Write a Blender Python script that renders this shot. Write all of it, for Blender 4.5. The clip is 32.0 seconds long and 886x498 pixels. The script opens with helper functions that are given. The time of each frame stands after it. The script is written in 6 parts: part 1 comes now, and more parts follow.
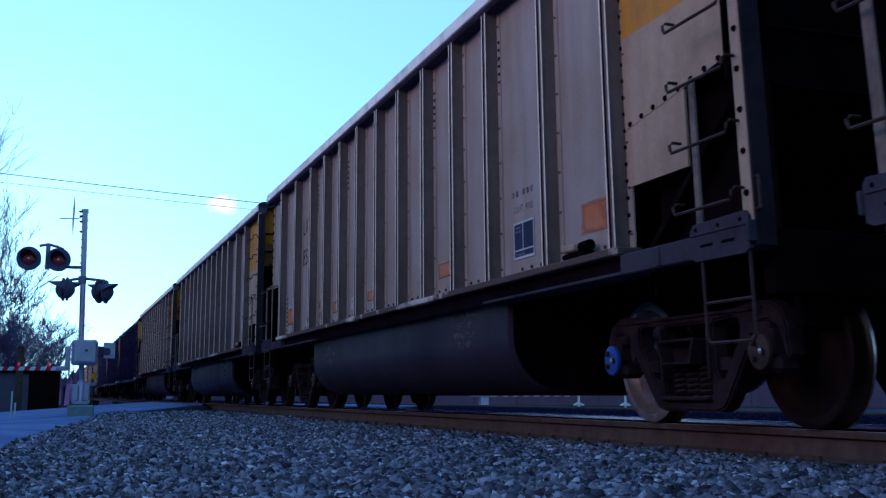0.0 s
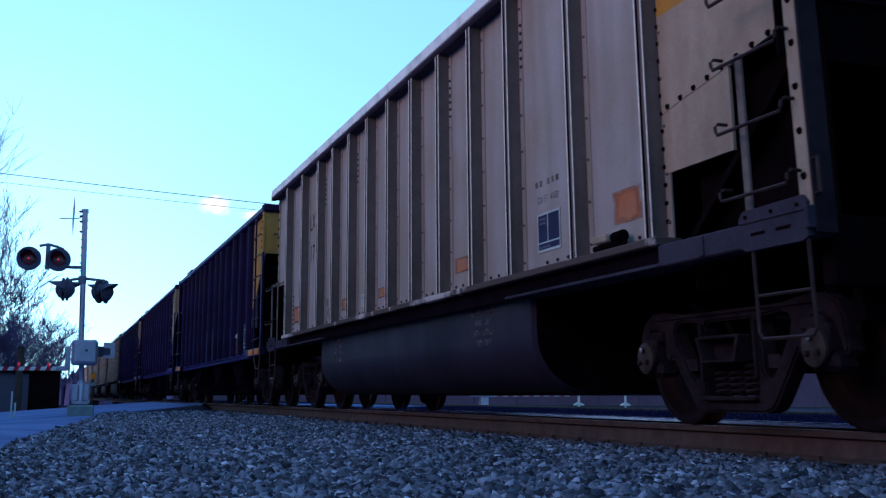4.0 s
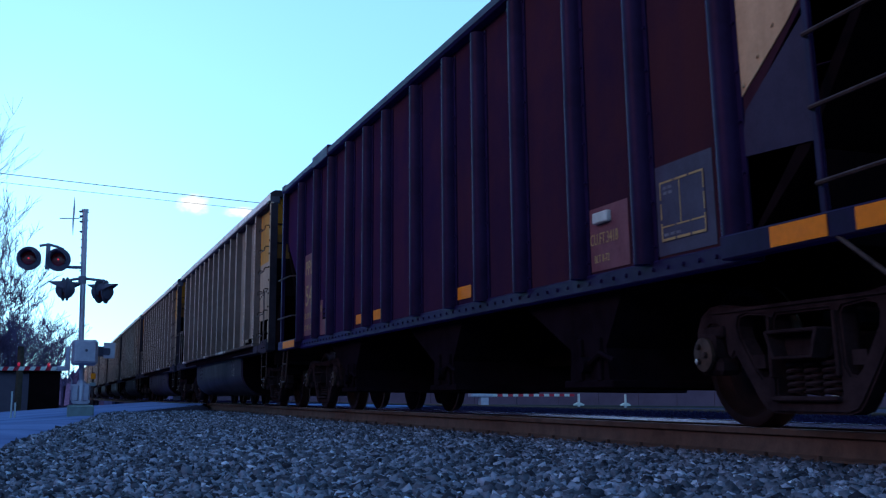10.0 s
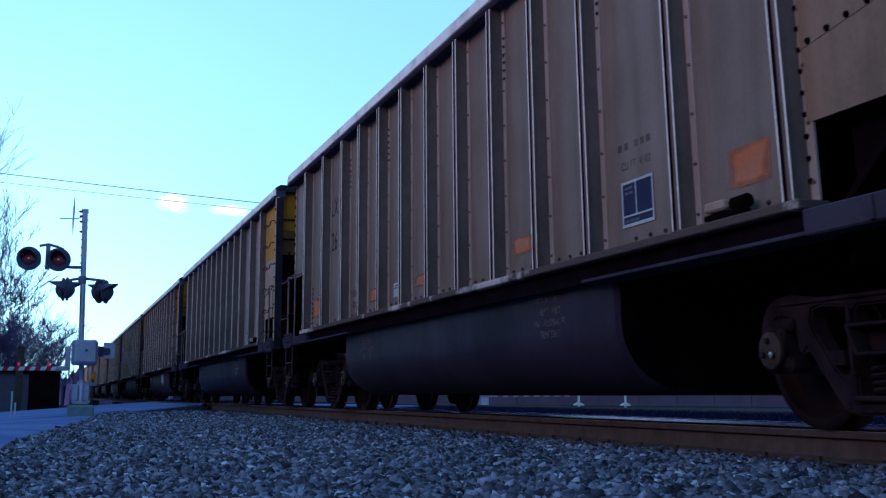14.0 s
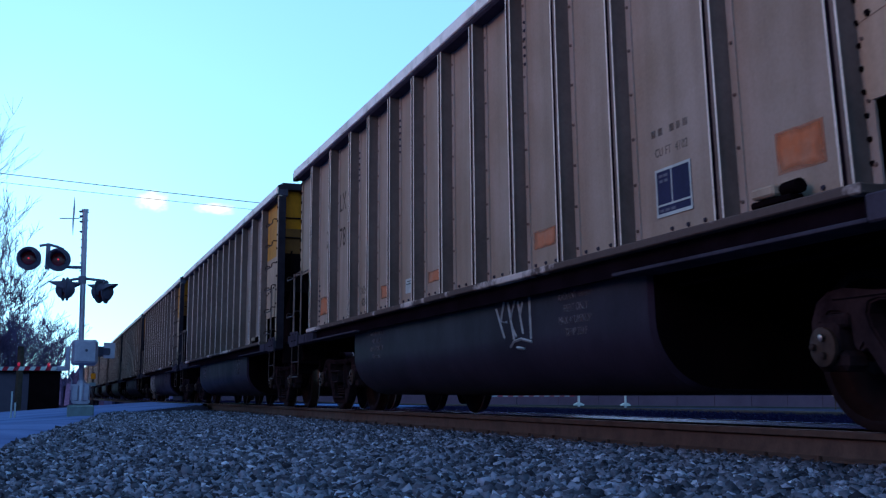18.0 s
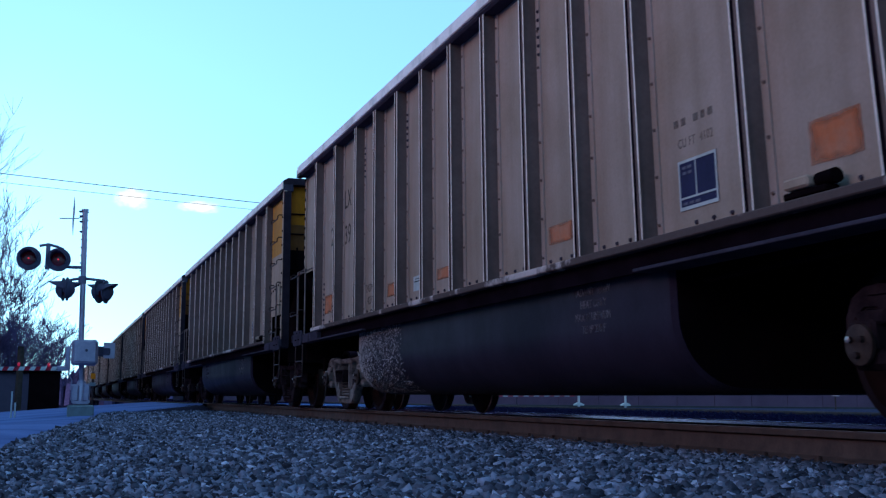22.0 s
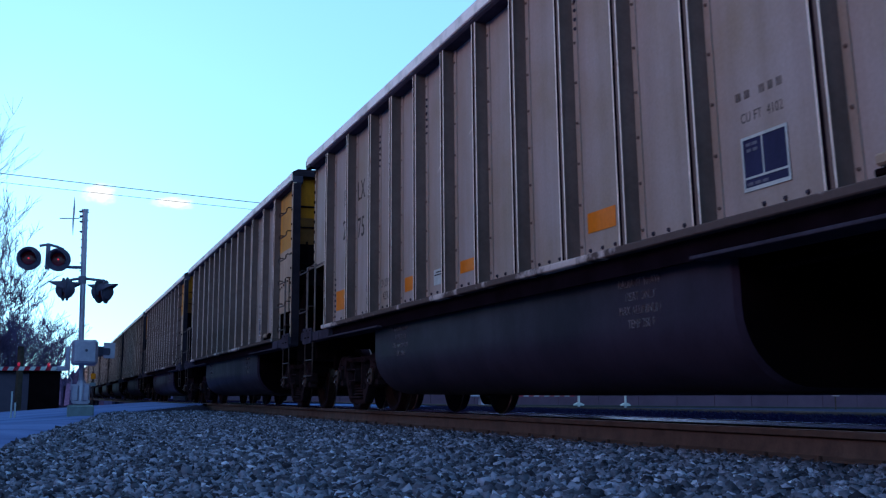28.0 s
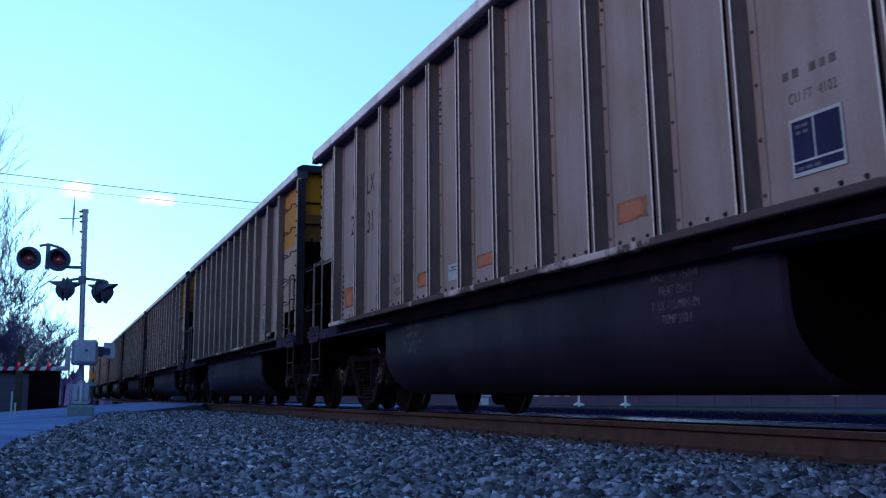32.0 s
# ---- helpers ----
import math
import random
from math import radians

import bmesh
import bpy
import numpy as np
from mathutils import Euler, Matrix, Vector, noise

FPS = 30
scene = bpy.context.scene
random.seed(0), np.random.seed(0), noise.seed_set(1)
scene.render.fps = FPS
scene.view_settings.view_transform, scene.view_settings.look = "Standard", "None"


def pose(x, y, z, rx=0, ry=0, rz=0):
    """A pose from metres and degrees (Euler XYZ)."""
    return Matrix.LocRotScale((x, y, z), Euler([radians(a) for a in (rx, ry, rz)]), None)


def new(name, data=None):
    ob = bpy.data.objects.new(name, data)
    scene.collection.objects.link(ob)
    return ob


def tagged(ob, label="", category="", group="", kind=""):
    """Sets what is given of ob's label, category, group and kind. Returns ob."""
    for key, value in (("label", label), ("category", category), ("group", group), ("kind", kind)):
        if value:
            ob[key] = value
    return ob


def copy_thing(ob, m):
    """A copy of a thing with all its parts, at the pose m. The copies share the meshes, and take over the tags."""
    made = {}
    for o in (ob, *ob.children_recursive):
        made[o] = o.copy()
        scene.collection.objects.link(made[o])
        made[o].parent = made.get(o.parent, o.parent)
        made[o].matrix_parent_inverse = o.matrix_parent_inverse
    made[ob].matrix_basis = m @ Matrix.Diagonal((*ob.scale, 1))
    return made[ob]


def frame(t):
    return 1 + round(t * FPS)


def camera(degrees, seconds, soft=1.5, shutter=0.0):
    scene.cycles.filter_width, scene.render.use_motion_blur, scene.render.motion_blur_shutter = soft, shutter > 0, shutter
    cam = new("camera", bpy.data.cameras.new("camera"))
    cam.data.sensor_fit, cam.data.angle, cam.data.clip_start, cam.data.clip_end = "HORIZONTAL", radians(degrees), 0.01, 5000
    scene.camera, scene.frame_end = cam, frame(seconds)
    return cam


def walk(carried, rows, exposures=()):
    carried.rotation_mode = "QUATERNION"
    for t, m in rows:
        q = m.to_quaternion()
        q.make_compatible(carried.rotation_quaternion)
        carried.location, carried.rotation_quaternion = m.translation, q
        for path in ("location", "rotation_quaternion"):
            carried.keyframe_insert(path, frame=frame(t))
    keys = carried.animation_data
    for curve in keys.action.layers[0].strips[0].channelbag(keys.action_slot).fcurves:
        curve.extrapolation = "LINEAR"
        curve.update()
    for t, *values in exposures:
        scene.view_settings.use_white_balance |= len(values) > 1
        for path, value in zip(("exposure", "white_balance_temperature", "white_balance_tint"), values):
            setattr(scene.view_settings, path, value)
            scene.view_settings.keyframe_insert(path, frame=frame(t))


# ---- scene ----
import itertools

# ---------------------------------------------------------------- camera
RAIL_X = 4.31            # near rail, metres to the side of the tripod
TRACK_X = RAIL_X + 0.7525
cam = camera(42.08, 32.0, 1.25, 1.0)
# the picture is read out row by row, from the top
scene.cycles.rolling_shutter_type = "TOP"
scene.cycles.rolling_shutter_duration = 0.07
EYE = pose(0, 0, 0.156, 97.465, -0.5, -18.556)
walk(cam, [(0.0, EYE), (32.0, EYE)], exposures=[(0.0, 0.07, 6330, 10), (3.5, 0.07, 6330, 10), (6.0, 0.04, 6450, 10), (32.0, 0.04, 6450, 10)])

# how far the train has rolled: it keeps an even pace
def rolled(t):
    return 1.268 + 8.4198 * t + 0.0004 * t * t


# ---------------------------------------------------------------- sky and light
world = bpy.data.worlds.new("evening_sky")
scene.world = world
world.use_nodes = True
wn = world.node_tree.nodes
wl = world.node_tree.links
sky = wn.new("ShaderNodeTexSky")
sky.sky_type = "NISHITA"
sky.sun_disc = False
sky.sun_elevation = radians(7.0)
sky.sun_rotation = radians(-4.0)
sky.air_density = 1.0
sky.dust_density = 0.4
sky.ozone_density = 2.0
# thin high haze evens out the glow and keeps the evening sky pale cyan
even = wn.new("ShaderNodeGamma")
even.inputs[1].default_value = 0.44
wl.new(sky.outputs[0], even.inputs[0])
haze = wn.new("ShaderNodeMix")
haze.data_type, haze.blend_type = "RGBA", "MULTIPLY"
haze.inputs[0].default_value = 1.0
haze.inputs[7].default_value = (0.212, 0.465, 0.72, 1)
pale = wn.new("ShaderNodeHueSaturation")
pale.inputs["Saturation"].default_value = 0.6
wl.new(even.outputs[0], pale.inputs["Color"])
wl.new(pale.outputs[0], haze.inputs[6])
wl.new(haze.outputs[2], wn["Background"].inputs[0])
wn["Background"].inputs[1].default_value = 1.0

# added warm wide fill from the camera's side; the sky's sun stands ahead
glow_lamp = bpy.data.lights.new("low_sun", "SUN")
glow_lamp.energy = 1.2
glow_lamp.color = (1.0, 0.58, 0.46)
glow_lamp.angle = radians(40)
low_sun = new("low_sun", glow_lamp)
low_sun.rotation_euler = Vector((1.0, 0.17, -0.2)).to_track_quat("-Z", "Y").to_euler()

# ---------------------------------------------------------------- materials


def surface(name, base, other, scale=6.0, rough=0.6, metal=0.0, bump=0.15, fine=60.0, streak=0.0, each=0.0, spread=(0.4, 0.65), rust=None, gloss=0.06, tint=(0.72, 0.56, 1.0)):
    """A worn surface: two tones in large stains, fine grain, optional vertical streaks, a shift of tone from object to object."""
    m = bpy.data.materials.new(name)
    m.use_nodes = True
    n, l = m.node_tree.nodes, m.node_tree.links
    b = n["Principled BSDF"]
    tc = n.new("ShaderNodeTexCoord")
    big = n.new("ShaderNodeTexNoise")
    big.inputs["Scale"].default_value = scale
    big.inputs["Detail"].default_value = 6
    big.inputs["Roughness"].default_value = 0.65
    l.new(tc.outputs["Object"], big.inputs["Vector"])
    ramp = n.new("ShaderNodeMapRange")
    ramp.inputs[1].default_value, ramp.inputs[2].default_value = spread
    l.new(big.outputs["Fac"], ramp.inputs[0])
    mix = n.new("ShaderNodeMix")
    mix.data_type = "RGBA"
    mix.inputs[6].default_value = (*base, 1)
    mix.inputs[7].default_value = (*other, 1)
    l.new(ramp.outputs[0], mix.inputs[0])
    col = mix.outputs[2]
    grain = n.new("ShaderNodeTexNoise")
    grain.inputs["Scale"].default_value = fine
    grain.inputs["Detail"].default_value = 4
    l.new(tc.outputs["Object"], grain.inputs["Vector"])
    if streak:
        mp = n.new("ShaderNodeMapping")
        mp.inputs["Scale"].default_value = (4.5, 4.5, 0.4)
        l.new(tc.outputs["Object"], mp.inputs[0])
        st = n.new("ShaderNodeTexNoise")
        st.inputs["Scale"].default_value = 1.3
        st.inputs["Detail"].default_value = 5
        l.new(mp.outputs[0], st.inputs["Vector"])
        sr = n.new("ShaderNodeMapRange")
        sr.inputs[1].default_value, sr.inputs[2].default_value = 0.42, 0.72
        l.new(st.outputs["Fac"], sr.inputs[0])
        sm = n.new("ShaderNodeMath")
        sm.operation = "MULTIPLY"
        sm.inputs[1].default_value = streak
        l.new(sr.outputs[0], sm.inputs[0])
        mx = n.new("ShaderNodeMix")
        mx.data_type = "RGBA"
        l.new(sm.outputs[0], mx.inputs[0])
        l.new(col, mx.inputs[6])
        mx.inputs[7].default_value = (*(rust or [c * 0.4 for c in base]), 1)
        col = mx.outputs[2]
    hsv = n.new("ShaderNodeHueSaturation")
    l.new(col, hsv.inputs["Color"])
    val = n.new("ShaderNodeMath")
    val.operation = "MULTIPLY_ADD"
    val.inputs[1].default_value, val.inputs[2].default_value = 0.3, 0.85
    l.new(grain.outputs["Fac"], val.inputs[0])
    out = val.outputs[0]
    if each:
        oi = n.new("ShaderNodeObjectInfo")
        ad = n.new("ShaderNodeMath")
        ad.operation = "MULTIPLY_ADD"
        ad.inputs[1].default_value, ad.inputs[2].default_value = each, 1 - each / 2
        l.new(oi.outputs["Random"], ad.inputs[0])
        mu = n.new("ShaderNodeMath")
        mu.operation = "MULTIPLY"
        l.new(out, mu.inputs[0])
        l.new(ad.outputs[0], mu.inputs[1])
        out = mu.outputs[0]
    l.new(out, hsv.inputs["Value"])
    l.new(hsv.outputs[0], b.inputs["Base Color"])
    b.inputs["Metallic"].default_value = metal
    b.inputs["Specular IOR Level"].default_value = gloss
    b.inputs["Specular Tint"].default_value = (*tint, 1)      # painted cast: pulls cyan sky reflections towards violet
    rr = n.new("ShaderNodeMapRange")
    rr.inputs[3].default_value, rr.inputs[4].default_value = rough - 0.1, min(rough + 0.12, 1)
    l.new(big.outputs["Fac"], rr.inputs[0])
    l.new(rr.outputs[0], b.inputs["Roughness"])
    if bump:
        bp = n.new("ShaderNodeBump")
        bp.inputs["Strength"].default_value = bump
        bp.inputs["Distance"].default_value = 0.01
        l.new(grain.outputs["Fac"], bp.inputs["Height"])
        l.new(bp.outputs[0], b.inputs["Normal"])
    return m


def glow(name, color, strength):
    m = bpy.data.materials.new(name)
    m.use_nodes = True
    b = m.node_tree.nodes["Principled BSDF"]
    b.inputs["Base Color"].default_value = (*color, 1)
    b.inputs["Emission Color"].default_value = (*color, 1)
    b.inputs["Emission Strength"].default_value = strength
    b.inputs["Roughness"].default_value = 0.3
    return m


ALU = surface("dusty_aluminium", (0.405, 0.324, 0.34), (0.345, 0.26, 0.228), 0.7, 0.5, 0.0, 0.05, 40, 0.28, 0.16, rust=(0.2, 0.145, 0.12), gloss=0.03)
ALU_WARM = surface("brown_dusty_aluminium", (0.385, 0.285, 0.258), (0.30, 0.215, 0.178), 0.7, 0.5, 0.0, 0.05, 40, 0.32, 0.16, rust=(0.18, 0.125, 0.1), gloss=0.03)
ALU_SOOTY = surface("sooty_aluminium", (0.25, 0.182, 0.165), (0.195, 0.138, 0.115), 0.7, 0.5, 0.0, 0.05, 40, 0.4, 0.16, rust=(0.11, 0.08, 0.068), gloss=0.1)
# darker than the skin: shade of the turned-away webs is in the colour
ALU_POST = surface("grimy_shaded_web", (0.205, 0.138, 0.135), (0.145, 0.098, 0.094), 1.5, 0.6, 0.0, 0.06, 40, 0.3, 0.1, gloss=0.0)
# pink tint in the bare edges cancels the cyan of reflected sky
ALU_EDGE = surface("bare_aluminium_tinted_edge", (0.98, 0.76, 0.70), (0.55, 0.42, 0.38), 2.0, 0.4, 0.2, 0.04, 30, spread=(0.5, 0.72), gloss=0.3)
STILE = surface("pale_worn_stile", (0.22, 0.165, 0.165), (0.12, 0.09, 0.095), 5.0, 0.6, 0.0, 0.06, 30, gloss=0.0)
HOPPER_CREAM = surface("weathered_tan_paint", (0.50, 0.315, 0.21), (0.38, 0.235, 0.155), 1.5, 0.6, 0, 0.05, 40, 0.3, rust=(0.2, 0.1, 0.06), gloss=0.0)
SILL = surface("scuffed_sill", (0.11, 0.078, 0.08), (0.58, 0.46, 0.47), 1.0, 0.6, 0.0, 0.08, 30, spread=(0.535, 0.6), gloss=0.0)
FRAME_GREY = surface("underframe_grey", (0.064, 0.054, 0.083), (0.04, 0.034, 0.054), 3, 0.6, 0.0, 0.1, gloss=0.0)
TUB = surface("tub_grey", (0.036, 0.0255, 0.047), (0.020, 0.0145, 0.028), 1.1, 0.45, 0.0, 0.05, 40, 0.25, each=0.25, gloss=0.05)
MUD = surface("pale_dried_mud", (0.47, 0.41, 0.45), (0.24, 0.205, 0.225), 12.0, 0.85, 0, 0.3, 60)
IRON_MUD = surface("mud_greyed_iron", (0.29, 0.24, 0.25), (0.085, 0.068, 0.075), 6, 0.8, 0, 0.4, 50)
# near-black: deep shade under and between wagons is in the colour
BLACK = surface("soot_and_shade_black", (0.006, 0.0036, 0.00528), (0.0108, 0.00576, 0.00768), 2, 0.85, 0.0, 0.1, gloss=0.0)
YELLOW = surface("faded_yellow_paint", (0.57, 0.25, 0.0532), (0.46, 0.21, 0.0665), 2.0, 0.55, 0, 0.05, 40, 0.35, rust=(0.16, 0.11, 0.08), gloss=0.02)
# reddened: warm light missing on the end faces is put into the colour
YELLOW_DIRTY = surface("sooty_yellow_paint", (0.72, 0.205, 0.015), (0.45, 0.13, 0.02), 1.4, 0.6, 0, 0.05, 40, 0.5, rust=(0.05, 0.022, 0.018), gloss=0.0)
# cream of the side sheets, with the end face's warm light put into it
END_TAN = surface("sooty_tan_end_warmed", (0.56, 0.20, 0.115), (0.42, 0.15, 0.085), 1.5, 0.65, 0, 0.05, 40, 0.4, rust=(0.2, 0.1, 0.06), gloss=0.0)
END_STEEL = surface("dark_end_steel", (0.034, 0.025, 0.036), (0.02, 0.015, 0.023), 3, 0.6, 0, 0.08, gloss=0.03)
END_RUST = surface("rusted_end_sheet", (0.24, 0.082, 0.03), (0.11, 0.04, 0.024), 2.2, 0.7, 0, 0.1, 40, 0.4, rust=(0.24, 0.085, 0.022), gloss=0.0)
CREAM = surface("faded_cream_paint", (0.47, 0.335, 0.275), (0.35, 0.245, 0.20), 1.5, 0.6, 0, 0.05, 40, 0.3, gloss=0.02)
CREAM_SOOTY = surface("sooty_cream_paint", (0.30, 0.205, 0.155), (0.22, 0.15, 0.115), 1.5, 0.6, 0, 0.05, 40, 0.4, gloss=0.02)
ORANGE = surface("worn_orange_stencil", (0.55, 0.168, 0.085), (0.47, 0.225, 0.16), 4.0, 0.6, 0, 0.03, 30, gloss=0.02)
YELLOW_STRIPE = surface("yellow_reflector", (0.74, 0.195, 0.012), (0.66, 0.17, 0.016), 4.0, 0.4, 0, 0.02, 30)
BROWN = surface("oxide_brown_paint", (0.030, 0.0128, 0.0195), (0.0165, 0.009, 0.026), 0.55, 0.6, 0.0, 0.1, 40, 0.35, 0.25, rust=(0.03, 0.013, 0.012), gloss=0.0)
BROWN_POST = surface("dark_hopper_post", (0.0185, 0.0098, 0.04), (0.0115, 0.0058, 0.025), 2.5, 0.42, 0.0, 0.04, 30, 0.3, gloss=0.07, tint=(1.0, 0.6, 1.0))
RED_BROWN = surface("red_oxide_paint", (0.043, 0.0142, 0.0165), (0.019, 0.0088, 0.021), 0.6, 0.6, 0.0, 0.1, 40, 0.4, 0.3, rust=(0.024, 0.011, 0.02), gloss=0.0)
RED_POST = surface("sooty_hopper_post", (0.016, 0.0088, 0.042), (0.0095, 0.0052, 0.025), 2.5, 0.42, 0.0, 0.04, 30, 0.3, gloss=0.07, tint=(1.0, 0.6, 1.0))
DATA_NAVY = surface("navy_stencil_field", (0.03, 0.027, 0.085), (0.022, 0.019, 0.06), 3, 0.5, 0, 0.03)
BLUE_GREY = surface("blue_grey_patch", (0.056, 0.0496, 0.092), (0.0429, 0.0372, 0.068), 3, 0.5, 0, 0.03)
BLUE_PATCH = surface("pale_blue_patch", (0.052, 0.058, 0.115), (0.034, 0.037, 0.08), 3, 0.45, 0, 0.03, streak=0.6, rust=(0.085, 0.09, 0.15), gloss=0.1)
MAROON = surface("maroon_patch", (0.175, 0.066, 0.092), (0.13, 0.046, 0.068), 3, 0.55, 0, 0.03)
IRON = surface("truck_iron", (0.037, 0.0235, 0.031), (0.0165, 0.0108, 0.0155), 5, 0.7, 0.0, 0.3, 50, each=0.3, gloss=0.0)
WHEEL = surface("rolled_wheel_steel", (0.024, 0.0125, 0.0135), (0.013, 0.0075, 0.008), 4, 0.55, 0.3, 0.1)
# pale tone stands in for sky gleaming on a few wheel faces
WHEEL_BRIGHT = surface("wheel_pale_for_gleam", (0.34, 0.27, 0.28), (0.2, 0.155, 0.16), 6, 0.42, 0.6, 0.05)
TREAD = surface("polished_tread", (0.065, 0.0375, 0.03), (0.045, 0.025, 0.0225), 8, 0.4, 1.0, 0.02)
RIM = surface("bright_flange_edge", (0.8, 0.62, 0.58), (0.6, 0.45, 0.42), 8, 0.3, 0.9, 0.02)
CAP = surface("bearing_cap_grey", (0.085, 0.056, 0.052), (0.035, 0.024, 0.024), 6, 0.55, 0.2, 0.1)
CAP_BLUE = surface("bearing_cap_blue", (0.03, 0.10, 0.42), (0.04, 0.08, 0.3), 6, 0.4, 0.1, 0.05)
GRAB = surface("grab_iron_steel", (0.07, 0.045, 0.045), (0.045, 0.03, 0.03), 8, 0.55, 0.3, 0.05, gloss=0.03)
WHITE = surface("white_paint", (0.517, 0.534, 0.57), (0.414, 0.427, 0.456), 6, 0.5, 0, 0.03)
STENCIL = surface("black_stencil", (0.06, 0.048, 0.056), (0.136, 0.092, 0.084), 9, 0.6, 0, 0.0, spread=(0.45, 0.7))
SMALL_STENCIL = surface("faded_small_stencil", (0.09, 0.07, 0.075), (0.16, 0.11, 0.10), 9, 0.6, 0, 0.0, spread=(0.45, 0.7))
STENCIL_FAINT = surface("faint_stencil", (0.12, 0.09, 0.09), (0.18, 0.13, 0.12), 10, 0.6, 0, 0.0)
SCRAPE = surface("fresh_scrape", (0.66, 0.52, 0.5), (0.5, 0.38, 0.36), 14, 0.5, 0.0, 0.0)
TUB_STENCIL = surface("weathered_tub_stencil", (0.221, 0.17, 0.207), (0.102, 0.0765, 0.09), 7, 0.6, 0, 0.0)
FADED_INK = surface("faded_panel_print", (0.16, 0.15, 0.20), (0.10, 0.09, 0.13), 12, 0.6, 0, 0.0)
STENCIL_PALE = surface("pale_stencil", (0.336, 0.348, 0.41), (0.224, 0.23, 0.27), 10, 0.6, 0, 0.0)
STENCIL_YELLOW = surface("yellow_stencil", (0.40, 0.26, 0.13), (0.29, 0.185, 0.10), 10, 0.6, 0, 0.0)
RAIL = surface("rusty_rail_web", (0.115, 0.07, 0.064), (0.078, 0.05, 0.048), 5, 0.75, 0.1, 0.15, 60)
# pinkish tint in both polishes offsets the cyan sky they mirror
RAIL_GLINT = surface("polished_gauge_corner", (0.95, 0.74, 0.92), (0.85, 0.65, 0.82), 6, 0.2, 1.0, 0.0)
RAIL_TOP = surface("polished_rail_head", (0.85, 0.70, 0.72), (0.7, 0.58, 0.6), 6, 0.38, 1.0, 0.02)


def stone_material():
    """Angular stones, each with its own tone, a few of them pale."""
    m = surface("blue_grey_ballast", (0.126, 0.131, 0.184), (0.074, 0.078, 0.112), 9.0, 0.75, 0, 0.3, 90)
    n, l = m.node_tree.nodes, m.node_tree.links
    b = n["Principled BSDF"]
    geo = n.new("ShaderNodeNewGeometry")
    ramp = n.new("ShaderNodeValToRGB")
    e = ramp.color_ramp.elements
    e[0].position, e[0].color = 0.0, (0.18, 0.18, 0.2, 1)
    e[1].position, e[1].color = 1.0, (5.0, 5.0, 4.7, 1)
    for at, tone in ((0.45, 0.8), (0.75, 1.65), (0.96, 2.7)):
        x = e.new(at)
        x.color = (tone, tone * 0.98, tone, 1)
    own = n.new("ShaderNodeObjectInfo")
    both, part_of = n.new("ShaderNodeMath"), n.new("ShaderNodeMath")
    part_of.operation = "FRACT"
    l.new(geo.outputs["Random Per Island"], both.inputs[0])
    l.new(own.outputs["Random"], both.inputs[1])
    l.new(both.outputs[0], part_of.inputs[0])
    l.new(part_of.outputs[0], ramp.inputs[0])
    mul = n.new("ShaderNodeMix")
    mul.data_type, mul.blend_type = "RGBA", "MULTIPLY"
    mul.inputs[0].default_value = 1.0
    src = b.inputs["Base Color"].links[0].from_socket
    l.new(src, mul.inputs[6])
    l.new(ramp.outputs[0], mul.inputs[7])
    l.new(mul.outputs[2], b.inputs["Base Color"])
    return m


def rubbed(m, lo, hi, scale=7.0, edge=0.16, most=1.0):
    """Paint rubbed thin: the bare skin shows through in patches and along a ragged rim."""
    n, l = m.node_tree.nodes, m.node_tree.links
    b, out = n["Principled BSDF"], n["Material Output"]
    tc, sep = n.new("ShaderNodeTexCoord"), n.new("ShaderNodeSeparateXYZ")
    l.new(tc.outputs["Generated"], sep.inputs[0])
    sides = []
    for axis in (1, 2):
        away = n.new("ShaderNodeMath")
        away.operation = "PINGPONG"
        away.inputs[1].default_value = 0.5
        l.new(sep.outputs[axis], away.inputs[0])
        sides.append(away)
    near = n.new("ShaderNodeMath")
    near.operation = "MINIMUM"
    for k in (0, 1):
        l.new(sides[k].outputs[0], near.inputs[k])
    rim = n.new("ShaderNodeMapRange")
    rim.inputs[1].default_value, rim.inputs[2].default_value, rim.inputs[3].default_value, rim.inputs[4].default_value = 0.0, edge, -0.35, 0.12
    l.new(near.outputs[0], rim.inputs[0])
    tex = n.new("ShaderNodeTexNoise")
    own, shift = n.new("ShaderNodeObjectInfo"), n.new("ShaderNodeVectorMath")
    shift.operation = "MULTIPLY_ADD"
    shift.inputs[1].default_value = (9, 9, 9)
    l.new(own.outputs["Random"], shift.inputs[0])
    l.new(tc.outputs["Object"], shift.inputs[2])
    tex.inputs["Scale"].default_value, tex.inputs["Detail"].default_value = scale, 6
    l.new(shift.outputs[0], tex.inputs["Vector"])
    both = n.new("ShaderNodeMath")
    l.new(tex.outputs["Fac"], both.inputs[0])
    l.new(rim.outputs[0], both.inputs[1])
    left = n.new("ShaderNodeMapRange")
    left.inputs[1].default_value, left.inputs[2].default_value, left.inputs[4].default_value = lo, hi, most
    l.new(both.outputs[0], left.inputs[0])
    l.new(left.outputs[0], b.inputs["Alpha"])
    return m


for m in (BROWN, BROWN_POST, RED_BROWN, RED_POST):
    sheen_inputs = m.node_tree.nodes["Principled BSDF"].inputs          # painted sheen: navy cast where the paint is seen edge-on
    sheen_inputs["Sheen Weight"].default_value, sheen_inputs["Sheen Roughness"].default_value = 0.22, 0.35
    sheen_inputs["Sheen Tint"].default_value = (0.1, 0.05, 0.8, 1)
rubbed(STENCIL_FAINT, 0.3, 0.75, 6.0, 0.001, 0.42)
rubbed(ORANGE, 0.0, 0.55, 4.0, 0.22, 0.95)
